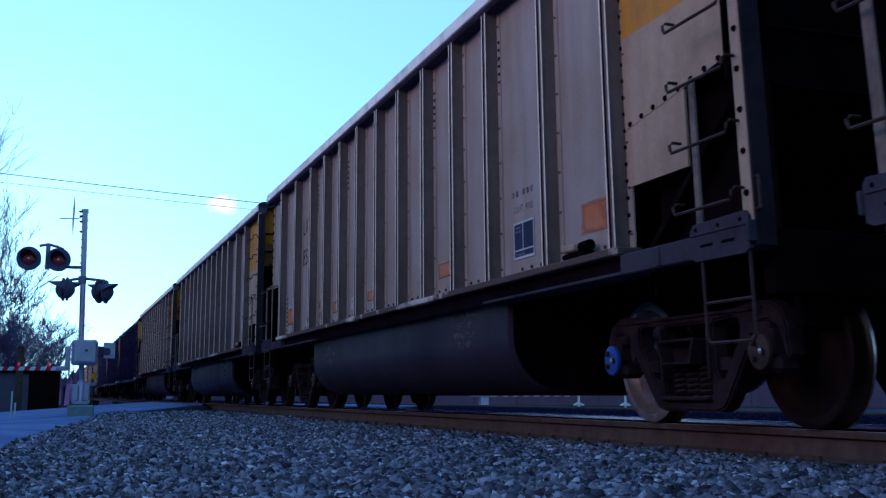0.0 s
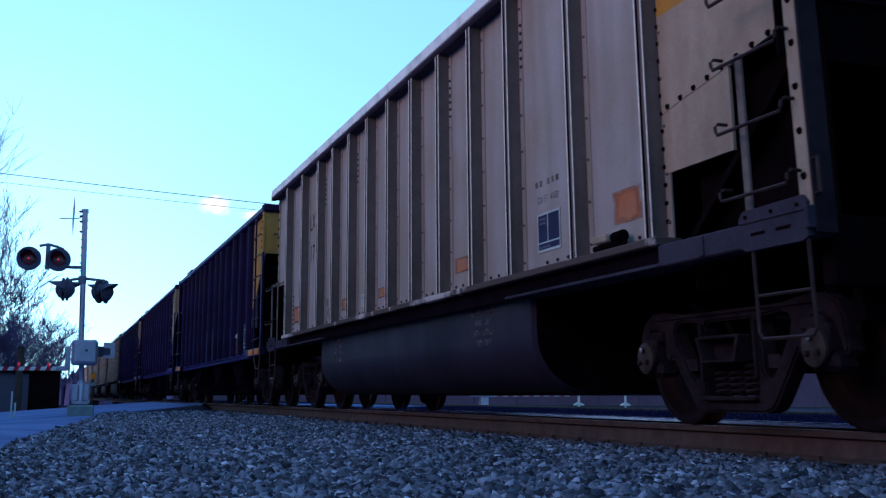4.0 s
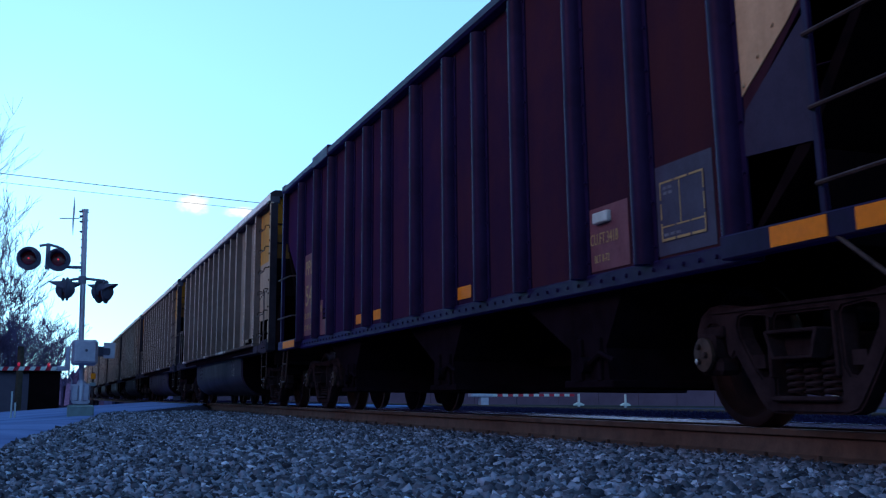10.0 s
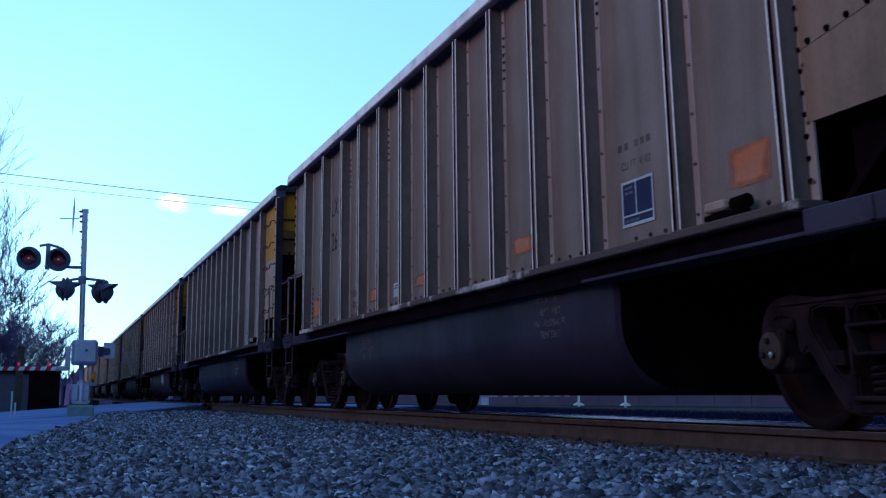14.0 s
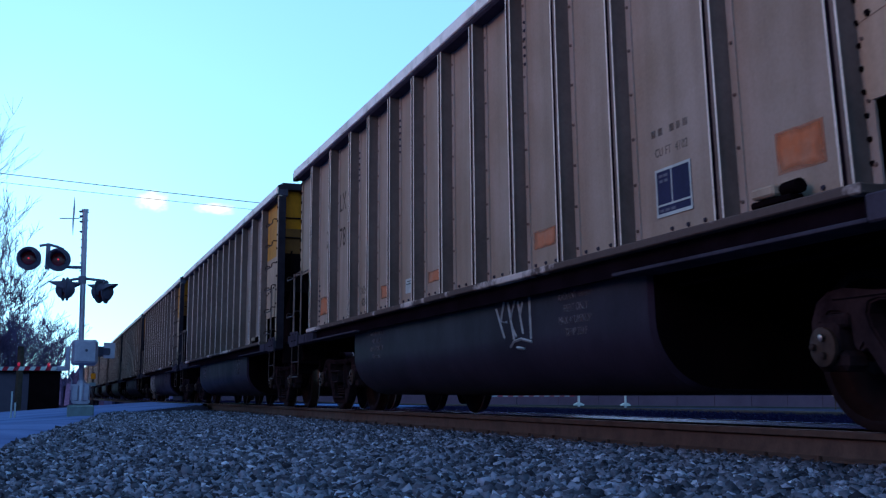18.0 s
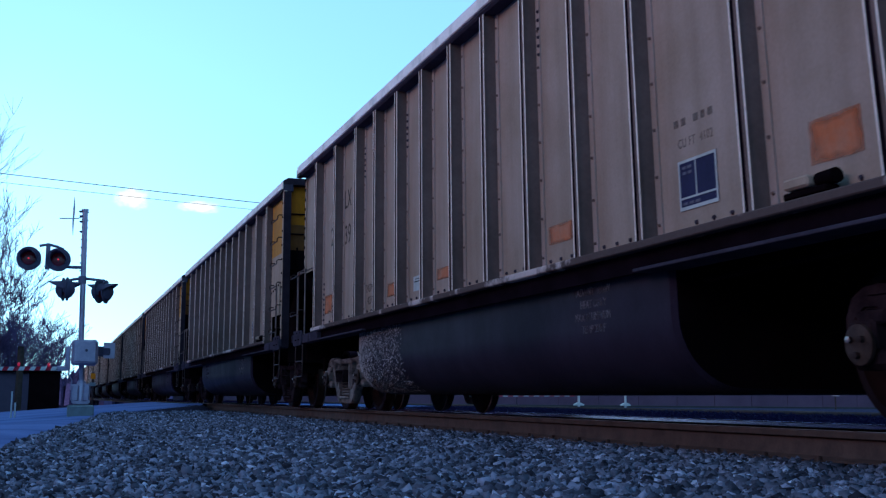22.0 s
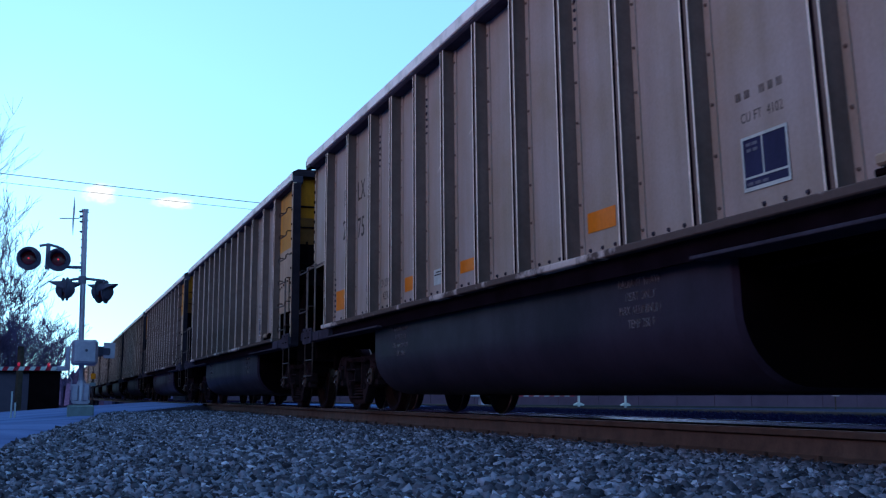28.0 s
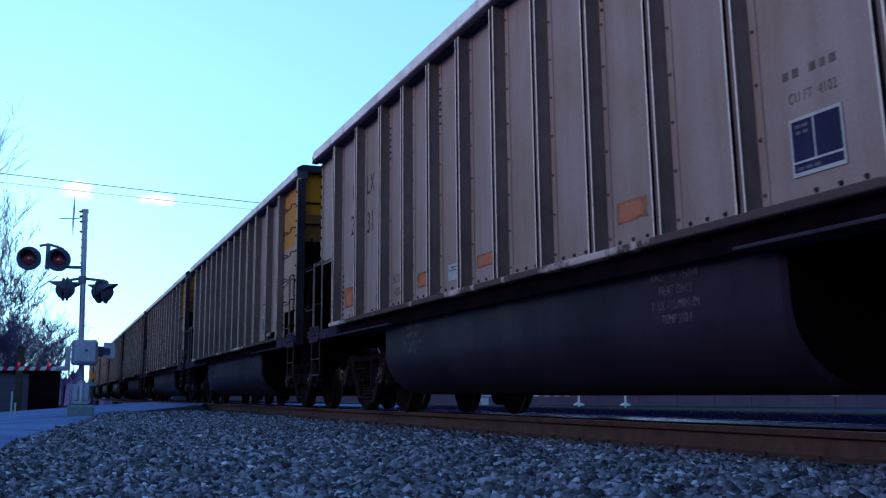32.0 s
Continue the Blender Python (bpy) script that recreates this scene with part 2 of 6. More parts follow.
rubbed(STENCIL, 0.25, 0.8, 5.0, 0.001, 0.62)
rubbed(SMALL_STENCIL, 0.3, 0.8, 5.0, 0.001, 0.5)
rubbed(TUB_STENCIL, 0.42, 0.72, 9.0, 0.001, 0.9)
rubbed(STENCIL_YELLOW, 0.15, 0.5, 9.0, 0.001)
STONE = stone_material()
# darkened stone: the shade under and beyond the train is in it
SHADE_STONE = surface("shade_toned_ballast", (0.019, 0.014, 0.05), (0.012, 0.009, 0.034), 9.0, 0.85, 0, 0.3, 90)
# dark grit also stands in for shade in the gaps between stones
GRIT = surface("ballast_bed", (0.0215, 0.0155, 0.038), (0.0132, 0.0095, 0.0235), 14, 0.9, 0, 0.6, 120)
SHADE_BED = surface("shade_toned_bed", (0.0085, 0.006, 0.026), (0.005, 0.0036, 0.016), 14, 0.9, 0, 0.4, 120, gloss=0.0)
ASPHALT = surface("worn_asphalt", (0.15, 0.2, 0.42), (0.095, 0.125, 0.285), 0.35, 0.85, 0, 0.35, 140, gloss=0.0)
ASPHALT_DARK = surface("asphalt_patch", (0.05, 0.05, 0.055), (0.035, 0.035, 0.04), 2, 0.8, 0, 0.3, 140)
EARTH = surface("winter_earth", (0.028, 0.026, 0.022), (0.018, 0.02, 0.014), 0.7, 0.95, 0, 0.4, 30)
TIE = surface("creosoted_tie", (0.07, 0.05, 0.04), (0.04, 0.032, 0.028), 5, 0.85, 0, 0.3)
SILVER = surface("silver_signal_paint", (0.40, 0.36, 0.48), (0.31, 0.28, 0.39), 4, 0.45, 0.5, 0.03)
SILVER_WORN = surface("weathered_bracket_grey", (0.17, 0.16, 0.24), (0.11, 0.105, 0.16), 5, 0.55, 0.2, 0.05)
SIGNAL_BLACK = surface("signal_black", (0.06, 0.055, 0.092), (0.088, 0.082, 0.13), 4, 0.5, 0, 0.02)
GATE_RED = surface("gate_red", (0.42, 0.025, 0.05), (0.34, 0.03, 0.05), 5, 0.45, 0, 0.02)
CONCRETE = surface("old_concrete", (0.195, 0.24, 0.27), (0.143, 0.17, 0.195), 3, 0.85, 0, 0.25)
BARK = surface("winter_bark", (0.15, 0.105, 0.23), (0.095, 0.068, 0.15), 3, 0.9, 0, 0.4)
DARK_WALL = surface("dark_building", (0.105, 0.08, 0.125), (0.08, 0.062, 0.1), 1.0, 0.8, 0, 0.1)
GREY_WALL = surface("grey_siding", (0.109, 0.0644, 0.107), (0.0882, 0.052, 0.0878), 0.4, 0.8, 0, 0.1, 10)
LENS_DIM = glow("dim_red_lens", (0.11, 0.006, 0.02), 0.03)
LENS_LIT = glow("lit_red_lens", (0.9, 0.02, 0.04), 0.75)


# ---------------------------------------------------------------- mesh helpers
class Shape:
    """Collects faces of one mesh, each with a material slot."""

    def __init__(self):
        self.v, self.f, self.k = [], [], []

    def add(self, verts, faces, slot=0):
        o = len(self.v)
        self.v += [tuple(p) for p in verts]
        self.f += [tuple(i + o for i in f) for f in faces]
        self.k += [slot] * len(faces)
        return self

    def box(self, x0, x1, y0, y1, z0, z1, slot=0):
        v = [(x, y, z) for z in (z0, z1) for y in (y0, y1) for x in (x0, x1)]
        return self.add(v, [(0, 2, 3, 1), (4, 5, 7, 6), (0, 1, 5, 4), (2, 6, 7, 3), (0, 4, 6, 2), (1, 3, 7, 5)], slot)

    def chamfer(self, x0, x1, y0, y1, z0, z1, c=0.01, slot=0):
        """A box whose twelve edges are cut."""
        bm = bmesh.new()
        bmesh.ops.create_cube(bm, size=1)
        for p in bm.verts:
            p.co = ((x0 + x1) / 2 + p.co.x * (x1 - x0), (y0 + y1) / 2 + p.co.y * (y1 - y0), (z0 + z1) / 2 + p.co.z * (z1 - z0))
        bmesh.ops.bevel(bm, geom=bm.edges[:], offset=c, segments=1, affect="EDGES")
        bm.verts.index_update()
        self.add([p.co for p in bm.verts], [[p.index for p in f.verts] for f in bm.faces], slot)
        bm.free()
        return self

    def prism(self, outline, a, b, axis="x", slot=0):
        """An outline extruded from a to b; outline in (y, z) for axis x, (x, z) for y, (x, y) for z."""
        put = {"x": lambda p, d: (d, p[0], p[1]), "y": lambda p, d: (p[0], d, p[1]), "z": lambda p, d: (p[0], p[1], d)}[axis]
        n = len(outline)
        v = [put(p, a) for p in outline] + [put(p, b) for p in outline]
        f = [tuple(range(n)), tuple(range(2 * n - 1, n - 1, -1))] + [(i, i + n, (i + 1) % n + n, (i + 1) % n) for i in range(n)]
        return self.add(v, f, slot)

    def tube(self, path, r, sides=8, slot=0):
        path = [Vector(p) for p in path]
        v, f = [], []
        for i, p in enumerate(path):
            d = (path[min(i + 1, len(path) - 1)] - path[max(i - 1, 0)]).normalized()
            a = d.cross(Vector((0, 0, 1)) if abs(d.z) < 0.9 else Vector((1, 0, 0))).normalized()
            b = d.cross(a)
            rr = r[i] if isinstance(r, (list, tuple)) else r
            v += [p + rr * (math.cos(2 * math.pi * j / sides) * a + math.sin(2 * math.pi * j / sides) * b) for j in range(sides)]
        for i in range(len(path) - 1):
            for j in range(sides):
                f.append((i * sides + j, i * sides + (j + 1) % sides, (i + 1) * sides + (j + 1) % sides, (i + 1) * sides + j))
        f += [tuple(range(sides)), tuple(range(len(v) - 1, len(v) - sides - 1, -1))]
        return self.add(v, f, slot)

    def lathe(self, profile, sides=32, axis="x", at=(0, 0, 0), slots=None):
        """A profile of (along, radius) turned about an axis."""
        v, f, k = [], [], []
        for d, r in profile:
            for j in range(sides):
                c, s = r * math.cos(2 * math.pi * j / sides), r * math.sin(2 * math.pi * j / sides)
                p = {"x": (d, c, s), "y": (c, d, s), "z": (c, s, d)}[axis]
                v.append((p[0] + at[0], p[1] + at[1], p[2] + at[2]))
        for i in range(len(profile) - 1):
            for j in range(sides):
                f.append((i * sides + j, i * sides + (j + 1) % sides, (i + 1) * sides + (j + 1) % sides, (i + 1) * sides + j))
                k.append(slots[i] if slots else 0)
        f += [tuple(range(sides)), tuple(range(len(v) - sides, len(v)))]
        k += [k[0], k[-1]]
        o = len(self.v)
        self.v += v
        self.f += [tuple(i + o for i in q) for q in f]
        self.k += k
        return self

    def mesh(self, name, materials, smooth=True):
        me = bpy.data.meshes.new(name)
        me.from_pydata(self.v, [], self.f)
        for m in materials if isinstance(materials, (list, tuple)) else [materials]:
            me.materials.append(m)
        me.polygons.foreach_set("material_index", self.k)
        bm = bmesh.new()
        bm.from_mesh(me)
        bmesh.ops.recalc_face_normals(bm, faces=bm.faces)
        bm.to_mesh(me)
        bm.free()
        if smooth:
            me.polygons.foreach_set("use_smooth", [True] * len(me.polygons))
            me.set_sharp_from_angle(angle=radians(35))
        me.update()
        return me


def part(name, shape, material, parent=None, label="", at=None):
    """Links a shape (or a ready mesh) as one mesh object under a thing or a part."""
    data = shape.mesh(name, material) if isinstance(shape, Shape) else shape
    ob = new(name, data)
    ob.parent = parent
    if at is not None:
        ob.matrix_basis = at if isinstance(at, Matrix) else Matrix.Translation(at)
    if label:
        tagged(ob, label)
    return ob


def thing(name, label, category, at=(0, 0, 0), group="", kind=""):
    ob = new(name)
    ob.empty_display_size = 0.3
    ob.matrix_basis = at if isinstance(at, Matrix) else Matrix.Translation(at)
    return tagged(ob, label, category, group, kind)


WORDS = {}


def lettering(name, words, size, material, parent, place, label="", stretch=1.0, spacing=1.0):
    """Words in the built-in font as a thin mesh that faces -x, starting at place and read towards -y."""
    key = (words, size, spacing, material.name)
    if key not in WORDS:
        cu = bpy.data.curves.new(name, "FONT")
        cu.body, cu.size, cu.extrude, cu.space_character = words, size, 0.001, spacing
        cu.resolution_u = 3
        tmp = bpy.data.objects.new(name, cu)
        WORDS[key] = bpy.data.meshes.new_from_object(tmp)
        bpy.data.objects.remove(tmp)
        WORDS[key].materials.clear()
        WORDS[key].materials.append(material)
    me = WORDS[key]
    ob = new(name, me)
    ob.parent = parent
    ob.matrix_basis = Matrix.Translation(place) @ Matrix(((0, 0, -1, 0), (-stretch, 0, 0, 0), (0, 1, 0, 0), (0, 0, 0, 1)))
    if label:
        tagged(ob, label)
    return ob


# ---------------------------------------------------------------- running gear
AXLE_Z, WHEEL_R, HALF_BASE = 0.457, 0.457, 0.955


def wheelset_shape():
    """An axle with two flanged wheels and turning bearing caps with three bolts."""
    s = Shape()
    s.lathe([(-1.02, 0.075), (1.02, 0.075)], 16)
    for k in (-1, 1):
        prof = [(0.62, 0.09), (0.62, 0.13), (0.665, 0.15), (0.69, 0.33), (0.683, 0.395), (0.68, 0.44), (0.685, 0.476), (0.705, 0.482), (0.722, 0.466),
                (0.735, 0.459), (0.815, 0.452), (0.822, 0.44), (0.82, 0.395), (0.79, 0.385), (0.745, 0.34), (0.755, 0.2), (0.80, 0.14), (0.80, 0.09)]
        slots = [0, 0, 0, 0, 0, 0, 4, 1, 1, 1, 0, 0, 0, 0, 0, 0, 0]
        s.lathe([(k * (a - 0.0), r) for a, r in prof], 40, slots=slots)
        s.lathe([(k * 1.0, 0.085), (k * 1.115, 0.085), (k * 1.125, 0.075)], 20, slots=[2, 2])
        s.lathe([(k * 1.112, 0.108), (k * 1.135, 0.108), (k * 1.142, 0.095)], 24, slots=[2, 2])
        # first bolt end is bright, a painted glint on the cap
        for j in range(3):
            a = 2 * math.pi * j / 3 + 0.3
            s.lathe([(k * 1.135, 0.02), (k * 1.165, 0.02), (k * 1.168, 0.014)], 6, at=(0, 0.055 * math.cos(a), 0.055 * math.sin(a)), slots=[3, 4] if j == 0 else [3, 3])
    return s


def sideframe_shape():
    """A cast side frame: one outline with two rounded windows and the spring opening cut through it, edges eased."""
    half = [(0.30, 0.725), (0.60, 0.745), (0.84, 0.775), (0.98, 0.765), (1.08, 0.715), (1.14, 0.61), (1.15, 0.44), (1.115, 0.40), (1.085, 0.50), (1.04, 0.60), (0.965, 0.645),
            (0.87, 0.64), (0.81, 0.59), (0.79, 0.45), (0.745, 0.42), (0.71, 0.46), (0.64, 0.37), (0.47, 0.16), (0.42, 0.115), (0.34, 0.095)]
    outline = half + [(-y, z) for y, z in reversed(half)]
    window = [(0.335, 0.64), (0.365, 0.675), (0.56, 0.69), (0.635, 0.675), (0.655, 0.625), (0.635, 0.56), (0.475, 0.345), (0.43, 0.305), (0.38, 0.31), (0.345, 0.36)]
    middle = [(-0.28, 0.64), (-0.25, 0.67), (0.25, 0.67), (0.28, 0.64), (0.295, 0.21), (0.26, 0.172), (-0.26, 0.172), (-0.295, 0.21)]
    bm = bmesh.new()
    edges = []
    for loop in (outline, window, [(-y, z) for y, z in window], middle):
        vs = [bm.verts.new((-0.06, y, z)) for y, z in loop]
        edges += [bm.edges.new((vs[q], vs[(q + 1) % len(vs)])) for q in range(len(vs))]
    bmesh.ops.triangle_fill(bm, edges=edges, use_beauty=True)
    out = bmesh.ops.extrude_face_region(bm, geom=bm.faces[:])
    bmesh.ops.translate(bm, verts=[e for e in out["geom"] if isinstance(e, bmesh.types.BMVert)], vec=(0.12, 0, 0))
    bmesh.ops.recalc_face_normals(bm, faces=bm.faces[:])
    bmesh.ops.bevel(bm, geom=[e for e in bm.edges if len(e.link_faces) == 2 and e.calc_face_angle() > 1.2], offset=0.014, segments=2, affect="EDGES")
    bm.verts.index_update()
    s = Shape()
    s.add([v.co for v in bm.verts], [[v.index for v in f.verts] for f in bm.faces])
    bm.free()
    # raised ribs along the top and the diagonals, wear plates, spring seat
    for x in (-0.075, 0.062):
        s.box(x, x + 0.013, -0.92, 0.92, 0.715, 0.735)
    for k in (-1, 1):
        s.chamfer(-0.095, 0.095, k * 0.9 - 0.115, k * 0.9 + 0.115, 0.56, 0.635, 0.015)
        s.chamfer(-0.085, 0.085, k * 0.305 - 0.014, k * 0.305 + 0.014, 0.30, 0.66, 0.006)
    s.chamfer(-0.1, 0.1, -0.30, 0.30, 0.165, 0.195, 0.008)
    return s


def spring_shape():
    """Three coils side by side between seat and bolster."""
    s = Shape()
    for c in (-0.165, 0.0, 0.165):
        n = 5 * 10
        s.tube([(0.05 * math.cos(2 * math.pi * i / 10), c + 0.052 * math.sin(2 * math.pi * i / 10), 0.205 + 0.19 * i / n) for i in range(n + 1)], 0.0125, 5)
    return s


def bolster_shape():
    s = Shape()
    s.chamfer(-1.05, 1.05, -0.21, 0.21, 0.41, 0.56, 0.02)
    for k in (-1, 1):
        lo, hi = sorted((k * 1.04, k * 1.15))
        s.chamfer(lo, hi, -0.25, 0.25, 0.55, 0.572, 0.006).chamfer(lo, hi, -0.19, 0.19, 0.40, 0.42, 0.006)
        for q in (-1, 1):
            s.prism([(q * 0.25, 0.56), (q * 0.19, 0.41), (q * 0.16, 0.41), (q * 0.22, 0.56)], lo, hi)
    s.chamfer(-0.8, 0.8, -0.18, 0.18, 0.58, 0.70, 0.03)
    s.lathe([(0.66, 0.22), (0.80, 0.22)], 20, "z")
    s.box(-1.05, 1.05, -0.52, -0.40, 0.36, 0.44)
    s.box(-1.05, 1.05, 0.40, 0.52, 0.36, 0.44)
    return s


WHEELSET = wheelset_shape().mesh("wheelset", [WHEEL, TREAD, CAP, GRAB, RIM])
SIDEFRAME = sideframe_shape().mesh("side_frame", IRON)
SPRINGS = spring_shape().mesh("spring_nest", IRON)
BOLSTER = bolster_shape().mesh("truck", IRON)
ADAPTER = Shape().chamfer(-0.1, 0.1, -0.10, 0.10, -0.04, 0.135, 0.02).chamfer(-0.085, 0.085, -0.13, 0.13, -0.13, -0.02, 0.03).mesh("bearing_adapter", IRON)


def add_trucks(car, lead, trail):
    for centre in (-lead, trail):
        truck = part("truck", BOLSTER, None, car, "rusty cast-iron four-wheel truck", (0, centre, 0))
        for side in (-1, 1):
            part("side_frame", SIDEFRAME, None, truck, "", (side * 1.0, 0, 0))
            part("spring_nest", SPRINGS, None, truck, "coil springs in the side frame", (side * 1.0, 0, 0))
            for w in (-1, 1):
                part("bearing_adapter", ADAPTER, None, truck, "", (side * 1.01, w * HALF_BASE, AXLE_Z))
        for w in (-1, 1):
            part("wheelset", WHEELSET, None, truck, "steel wheelset with worn treads", (0, w * HALF_BASE, AXLE_Z))


def coupler_shape():
    s = Shape()
    s.chamfer(-0.08, 0.08, -0.7, 0.42, 0.78, 0.95, 0.02)
    s.prism([(-0.16, 0.28), (-0.10, 0.24), (0.14, 0.30), (0.17, 0.46), (0.06, 0.50), (0.0, 0.44), (-0.12, 0.46)], 0.74, 0.99, "z")
    s.tube([(-0.55, 0.05, 0.85), (-0.52, 0.2, 0.65), (-0.35, 0.36, 0.52), (-0.2, 0.42, 0.6)], 0.022, 6)
    return s


COUPLER = coupler_shape().mesh("coupler", IRON)


def add_couplers(car, lead, trail):
    part("coupler", COUPLER, None, car, "knuckle coupler with hanging air hose", (0, trail, 0))
    part("coupler", COUPLER, None, car, "knuckle coupler with hanging air hose", pose(0, -lead, 0, 0, 0, 180))


DULL_STEEL = surface("dull_painted_steel", (0.04, 0.033, 0.066), (0.029, 0.024, 0.05), 2, 0.65, 0, 0.08, gloss=0.02)
# near-black for chutes and for strips that stand in for shade
CHUTE = surface("chute_and_shade_dark", (0.0115, 0.0068, 0.0125), (0.006, 0.0036, 0.0068), 3, 0.7, 0, 0.1, gloss=0.0)


# ---------------------------------------------------------------- bathtub gondola
HALF, LEDGE, TOP = 7.55, 1.19, 3.83       # half length of the body, top of side sill, top of chord
LEAD, TRAIL = 7.82, 7.65                  # ends at sill level
SIDE = 1.505                               # half width over the posts
SKIN = SIDE - 0.13
POSTS = [-6.14, -4.99] + [-3.72 + 0.95 * k for k in range(9)] + [5.045, 6.294]


def rivets(s, x, run, r=0.017, slot=0):
    for y, z in run:
        s.lathe([(x, r), (x - math.copysign(0.014, SIDE), r * 0.7)], 6, at=(0, y, z), slots=[slot])


def post_shape():
    """A hat post: dark webs, a narrow bare flange with two raised lips, rivets along its foot."""
    s = Shape()
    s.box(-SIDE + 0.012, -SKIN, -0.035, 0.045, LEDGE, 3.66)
    s.box(-SIDE + 0.002, -SIDE + 0.012, -0.045, 0.055, LEDGE + 0.004, 3.66)
    for y in (-0.045, 0.043):
        s.prism([(-SIDE + 0.002, y), (-SIDE - 0.001, y + 0.002), (-SIDE - 0.002, y + 0.007), (-SIDE - 0.001, y + 0.012), (-SIDE + 0.002, y + 0.014)], LEDGE + 0.004, 3.66, "z", 1)
    # dark strip painted in for the shaded groove beside the lip
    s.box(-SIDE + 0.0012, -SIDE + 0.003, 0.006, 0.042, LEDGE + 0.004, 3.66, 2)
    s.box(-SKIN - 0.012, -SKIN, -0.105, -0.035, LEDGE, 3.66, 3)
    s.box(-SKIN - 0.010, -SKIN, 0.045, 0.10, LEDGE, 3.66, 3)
    rivets(s, -SKIN - 0.012, [(-0.072, LEDGE + 0.1 + 0.32 * i) for i in range(8)], 0.013)
    return s


def grab_shape(y0, y1, drop=0.07):
    """A bent grab iron that stands off the side."""
    x, o = -SIDE - 0.005, -SIDE - 0.085
    return Shape().tube([(x, y0, drop), (o + 0.02, y0, drop), (o, y0, drop - 0.02), (o, y0 + 0.005, 0.02), (o, y0 + 0.02, 0), (o, y1 - 0.02, 0),
                         (o, y1 - 0.005, 0.02), (o, y1, drop - 0.02), (o + 0.02, y1, drop), (x, y1, drop)], 0.0105, 6)


def make_gondola():
    car = thing("coal_gondola", "dusty grey aluminium bathtub coal gondola rolling on the near track", "railway wagon", (TRACK_X, 0, 0), "wagons of the coal train")
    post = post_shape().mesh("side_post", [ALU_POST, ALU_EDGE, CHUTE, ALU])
    flip = Matrix.Rotation(math.pi, 4, "Z")
    for side in (Matrix(), flip):
        # skin between the end bays
        s = Shape().box(-SKIN, -SKIN + 0.012, -6.15, HALF, 2.12, 3.66)
        s.box(-SKIN, -SKIN + 0.012, -6.15, 6.42, LEDGE, 2.12)
        rivets(s, -SKIN, [(y + 0.16 + 0.2 * i, LEDGE + 0.06) for y in POSTS[:-1] for i in range(4)], 0.017, 1)
        rivets(s, -SKIN, [(6.50 + 0.14 * i, 2.15) for i in range(8)], 0.02, 1)
        rivets(s, -SKIN, [(y, 1.22 + 0.075 * i) for y in (6.17,) for i in range(9)], 0.02, 1)
        rivets(s, -SKIN - 0.012, [(y - 0.09, 3.0 + 0.075 * i) for y in (-3.72, -1.82, 1.98, 3.88) for i in range(6)], 0.016, 1)
        part("side_skin", s, [ALU, FRAME_GREY], car, "", side)
        for y in POSTS:
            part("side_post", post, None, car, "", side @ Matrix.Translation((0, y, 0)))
        # chord along the top, outer lip bare
        s = Shape().chamfer(-SIDE - 0.015, -SIDE + 0.17, -LEAD, HALF, 3.66, 3.80, 0.02)
        s.chamfer(-SIDE - 0.035, -SIDE - 0.005, -LEAD, HALF, 3.70, 3.83, 0.01, 1)
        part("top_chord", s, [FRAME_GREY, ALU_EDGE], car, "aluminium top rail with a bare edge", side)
        # side sill with a ledge, a dark web below and a thin lower flange towards both ends
        s = Shape().chamfer(-SIDE - 0.02, -SKIN + 0.05, -6.24, 6.43, LEDGE - 0.055, LEDGE, 0.008)
        # near-black web: the shadow under the ledge is in its colour
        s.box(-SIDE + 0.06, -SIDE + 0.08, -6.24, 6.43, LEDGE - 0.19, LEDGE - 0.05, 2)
        s.chamfer(-SIDE - 0.0, -SKIN + 0.1, -6.24, -3.6, 0.995, 1.018, 0.004, 3)
        s.chamfer(-SIDE - 0.0, -SKIN + 0.1, 3.5, 6.04, 0.995, 1.018, 0.004, 3)
        part("side_sill", s, [SILL, FRAME_GREY, CHUTE, FRAME_GREY], car, "scuffed side sill with bright worn patches", side)
        # leading bay: painted sheet above a rising rivet line, smaller sheet below, opening for the ladder
        line = lambda y: 2.006 + 0.131 * (-6.14 - y)
        s = Shape().box(-SKIN - 0.02, -SKIN, -7.2, -6.2, 2.68, 3.66, 0).box(-SKIN - 0.02, -SKIN, -LEAD + 0.08, -7.2, 2.68, 3.66, 1)
        s.prism([(-6.2, line(-6.2)), (-LEAD + 0.08, line(-LEAD + 0.08)), (-LEAD + 0.08, 2.68), (-6.2, 2.68)], -SKIN - 0.02, -SKIN, "x", 1)
        s.prism([(-6.2, 1.61), (-7.0, 1.61), (-7.0, line(-7.0)), (-6.2, line(-6.2))], -SKIN - 0.016, -SKIN + 0.002, "x", 1)
        rivets(s, -SKIN - 0.02, [(y, line(y) + 0.02) for y in [-6.28 - 0.165 * q for q in range(9)]], 0.022, 2)
        rivets(s, -SKIN - 0.013, [(-6.188, 1.3 + 0.12 * q) for q in range(16)], 0.017, 2)
        part("end_bay_sheet", s, [YELLOW, CREAM, BLACK], car, "sheet with yellow paint above and faded cream below", side)
        s = Shape().chamfer(-SIDE - 0.0, -SIDE + 0.06, -LEAD - 0.01, -LEAD + 0.09, 1.05, 3.68, 0.008)
        rivets(s, -SIDE, [(-LEAD + 0.03, 1.3 + 0.24 * q) for q in range(10)], 0.022, 1)
        part("corner_post", s, [CREAM, BLACK], car, "riveted pale corner post", side)
        # thin dark plate over the corner post's end face
        part("end_post", Shape().chamfer(-SIDE + 0.004, -SIDE + 0.13, -LEAD - 0.03, -LEAD - 0.011, 1.0, 3.66, 0.004), END_STEEL, car, "dark end post", side)
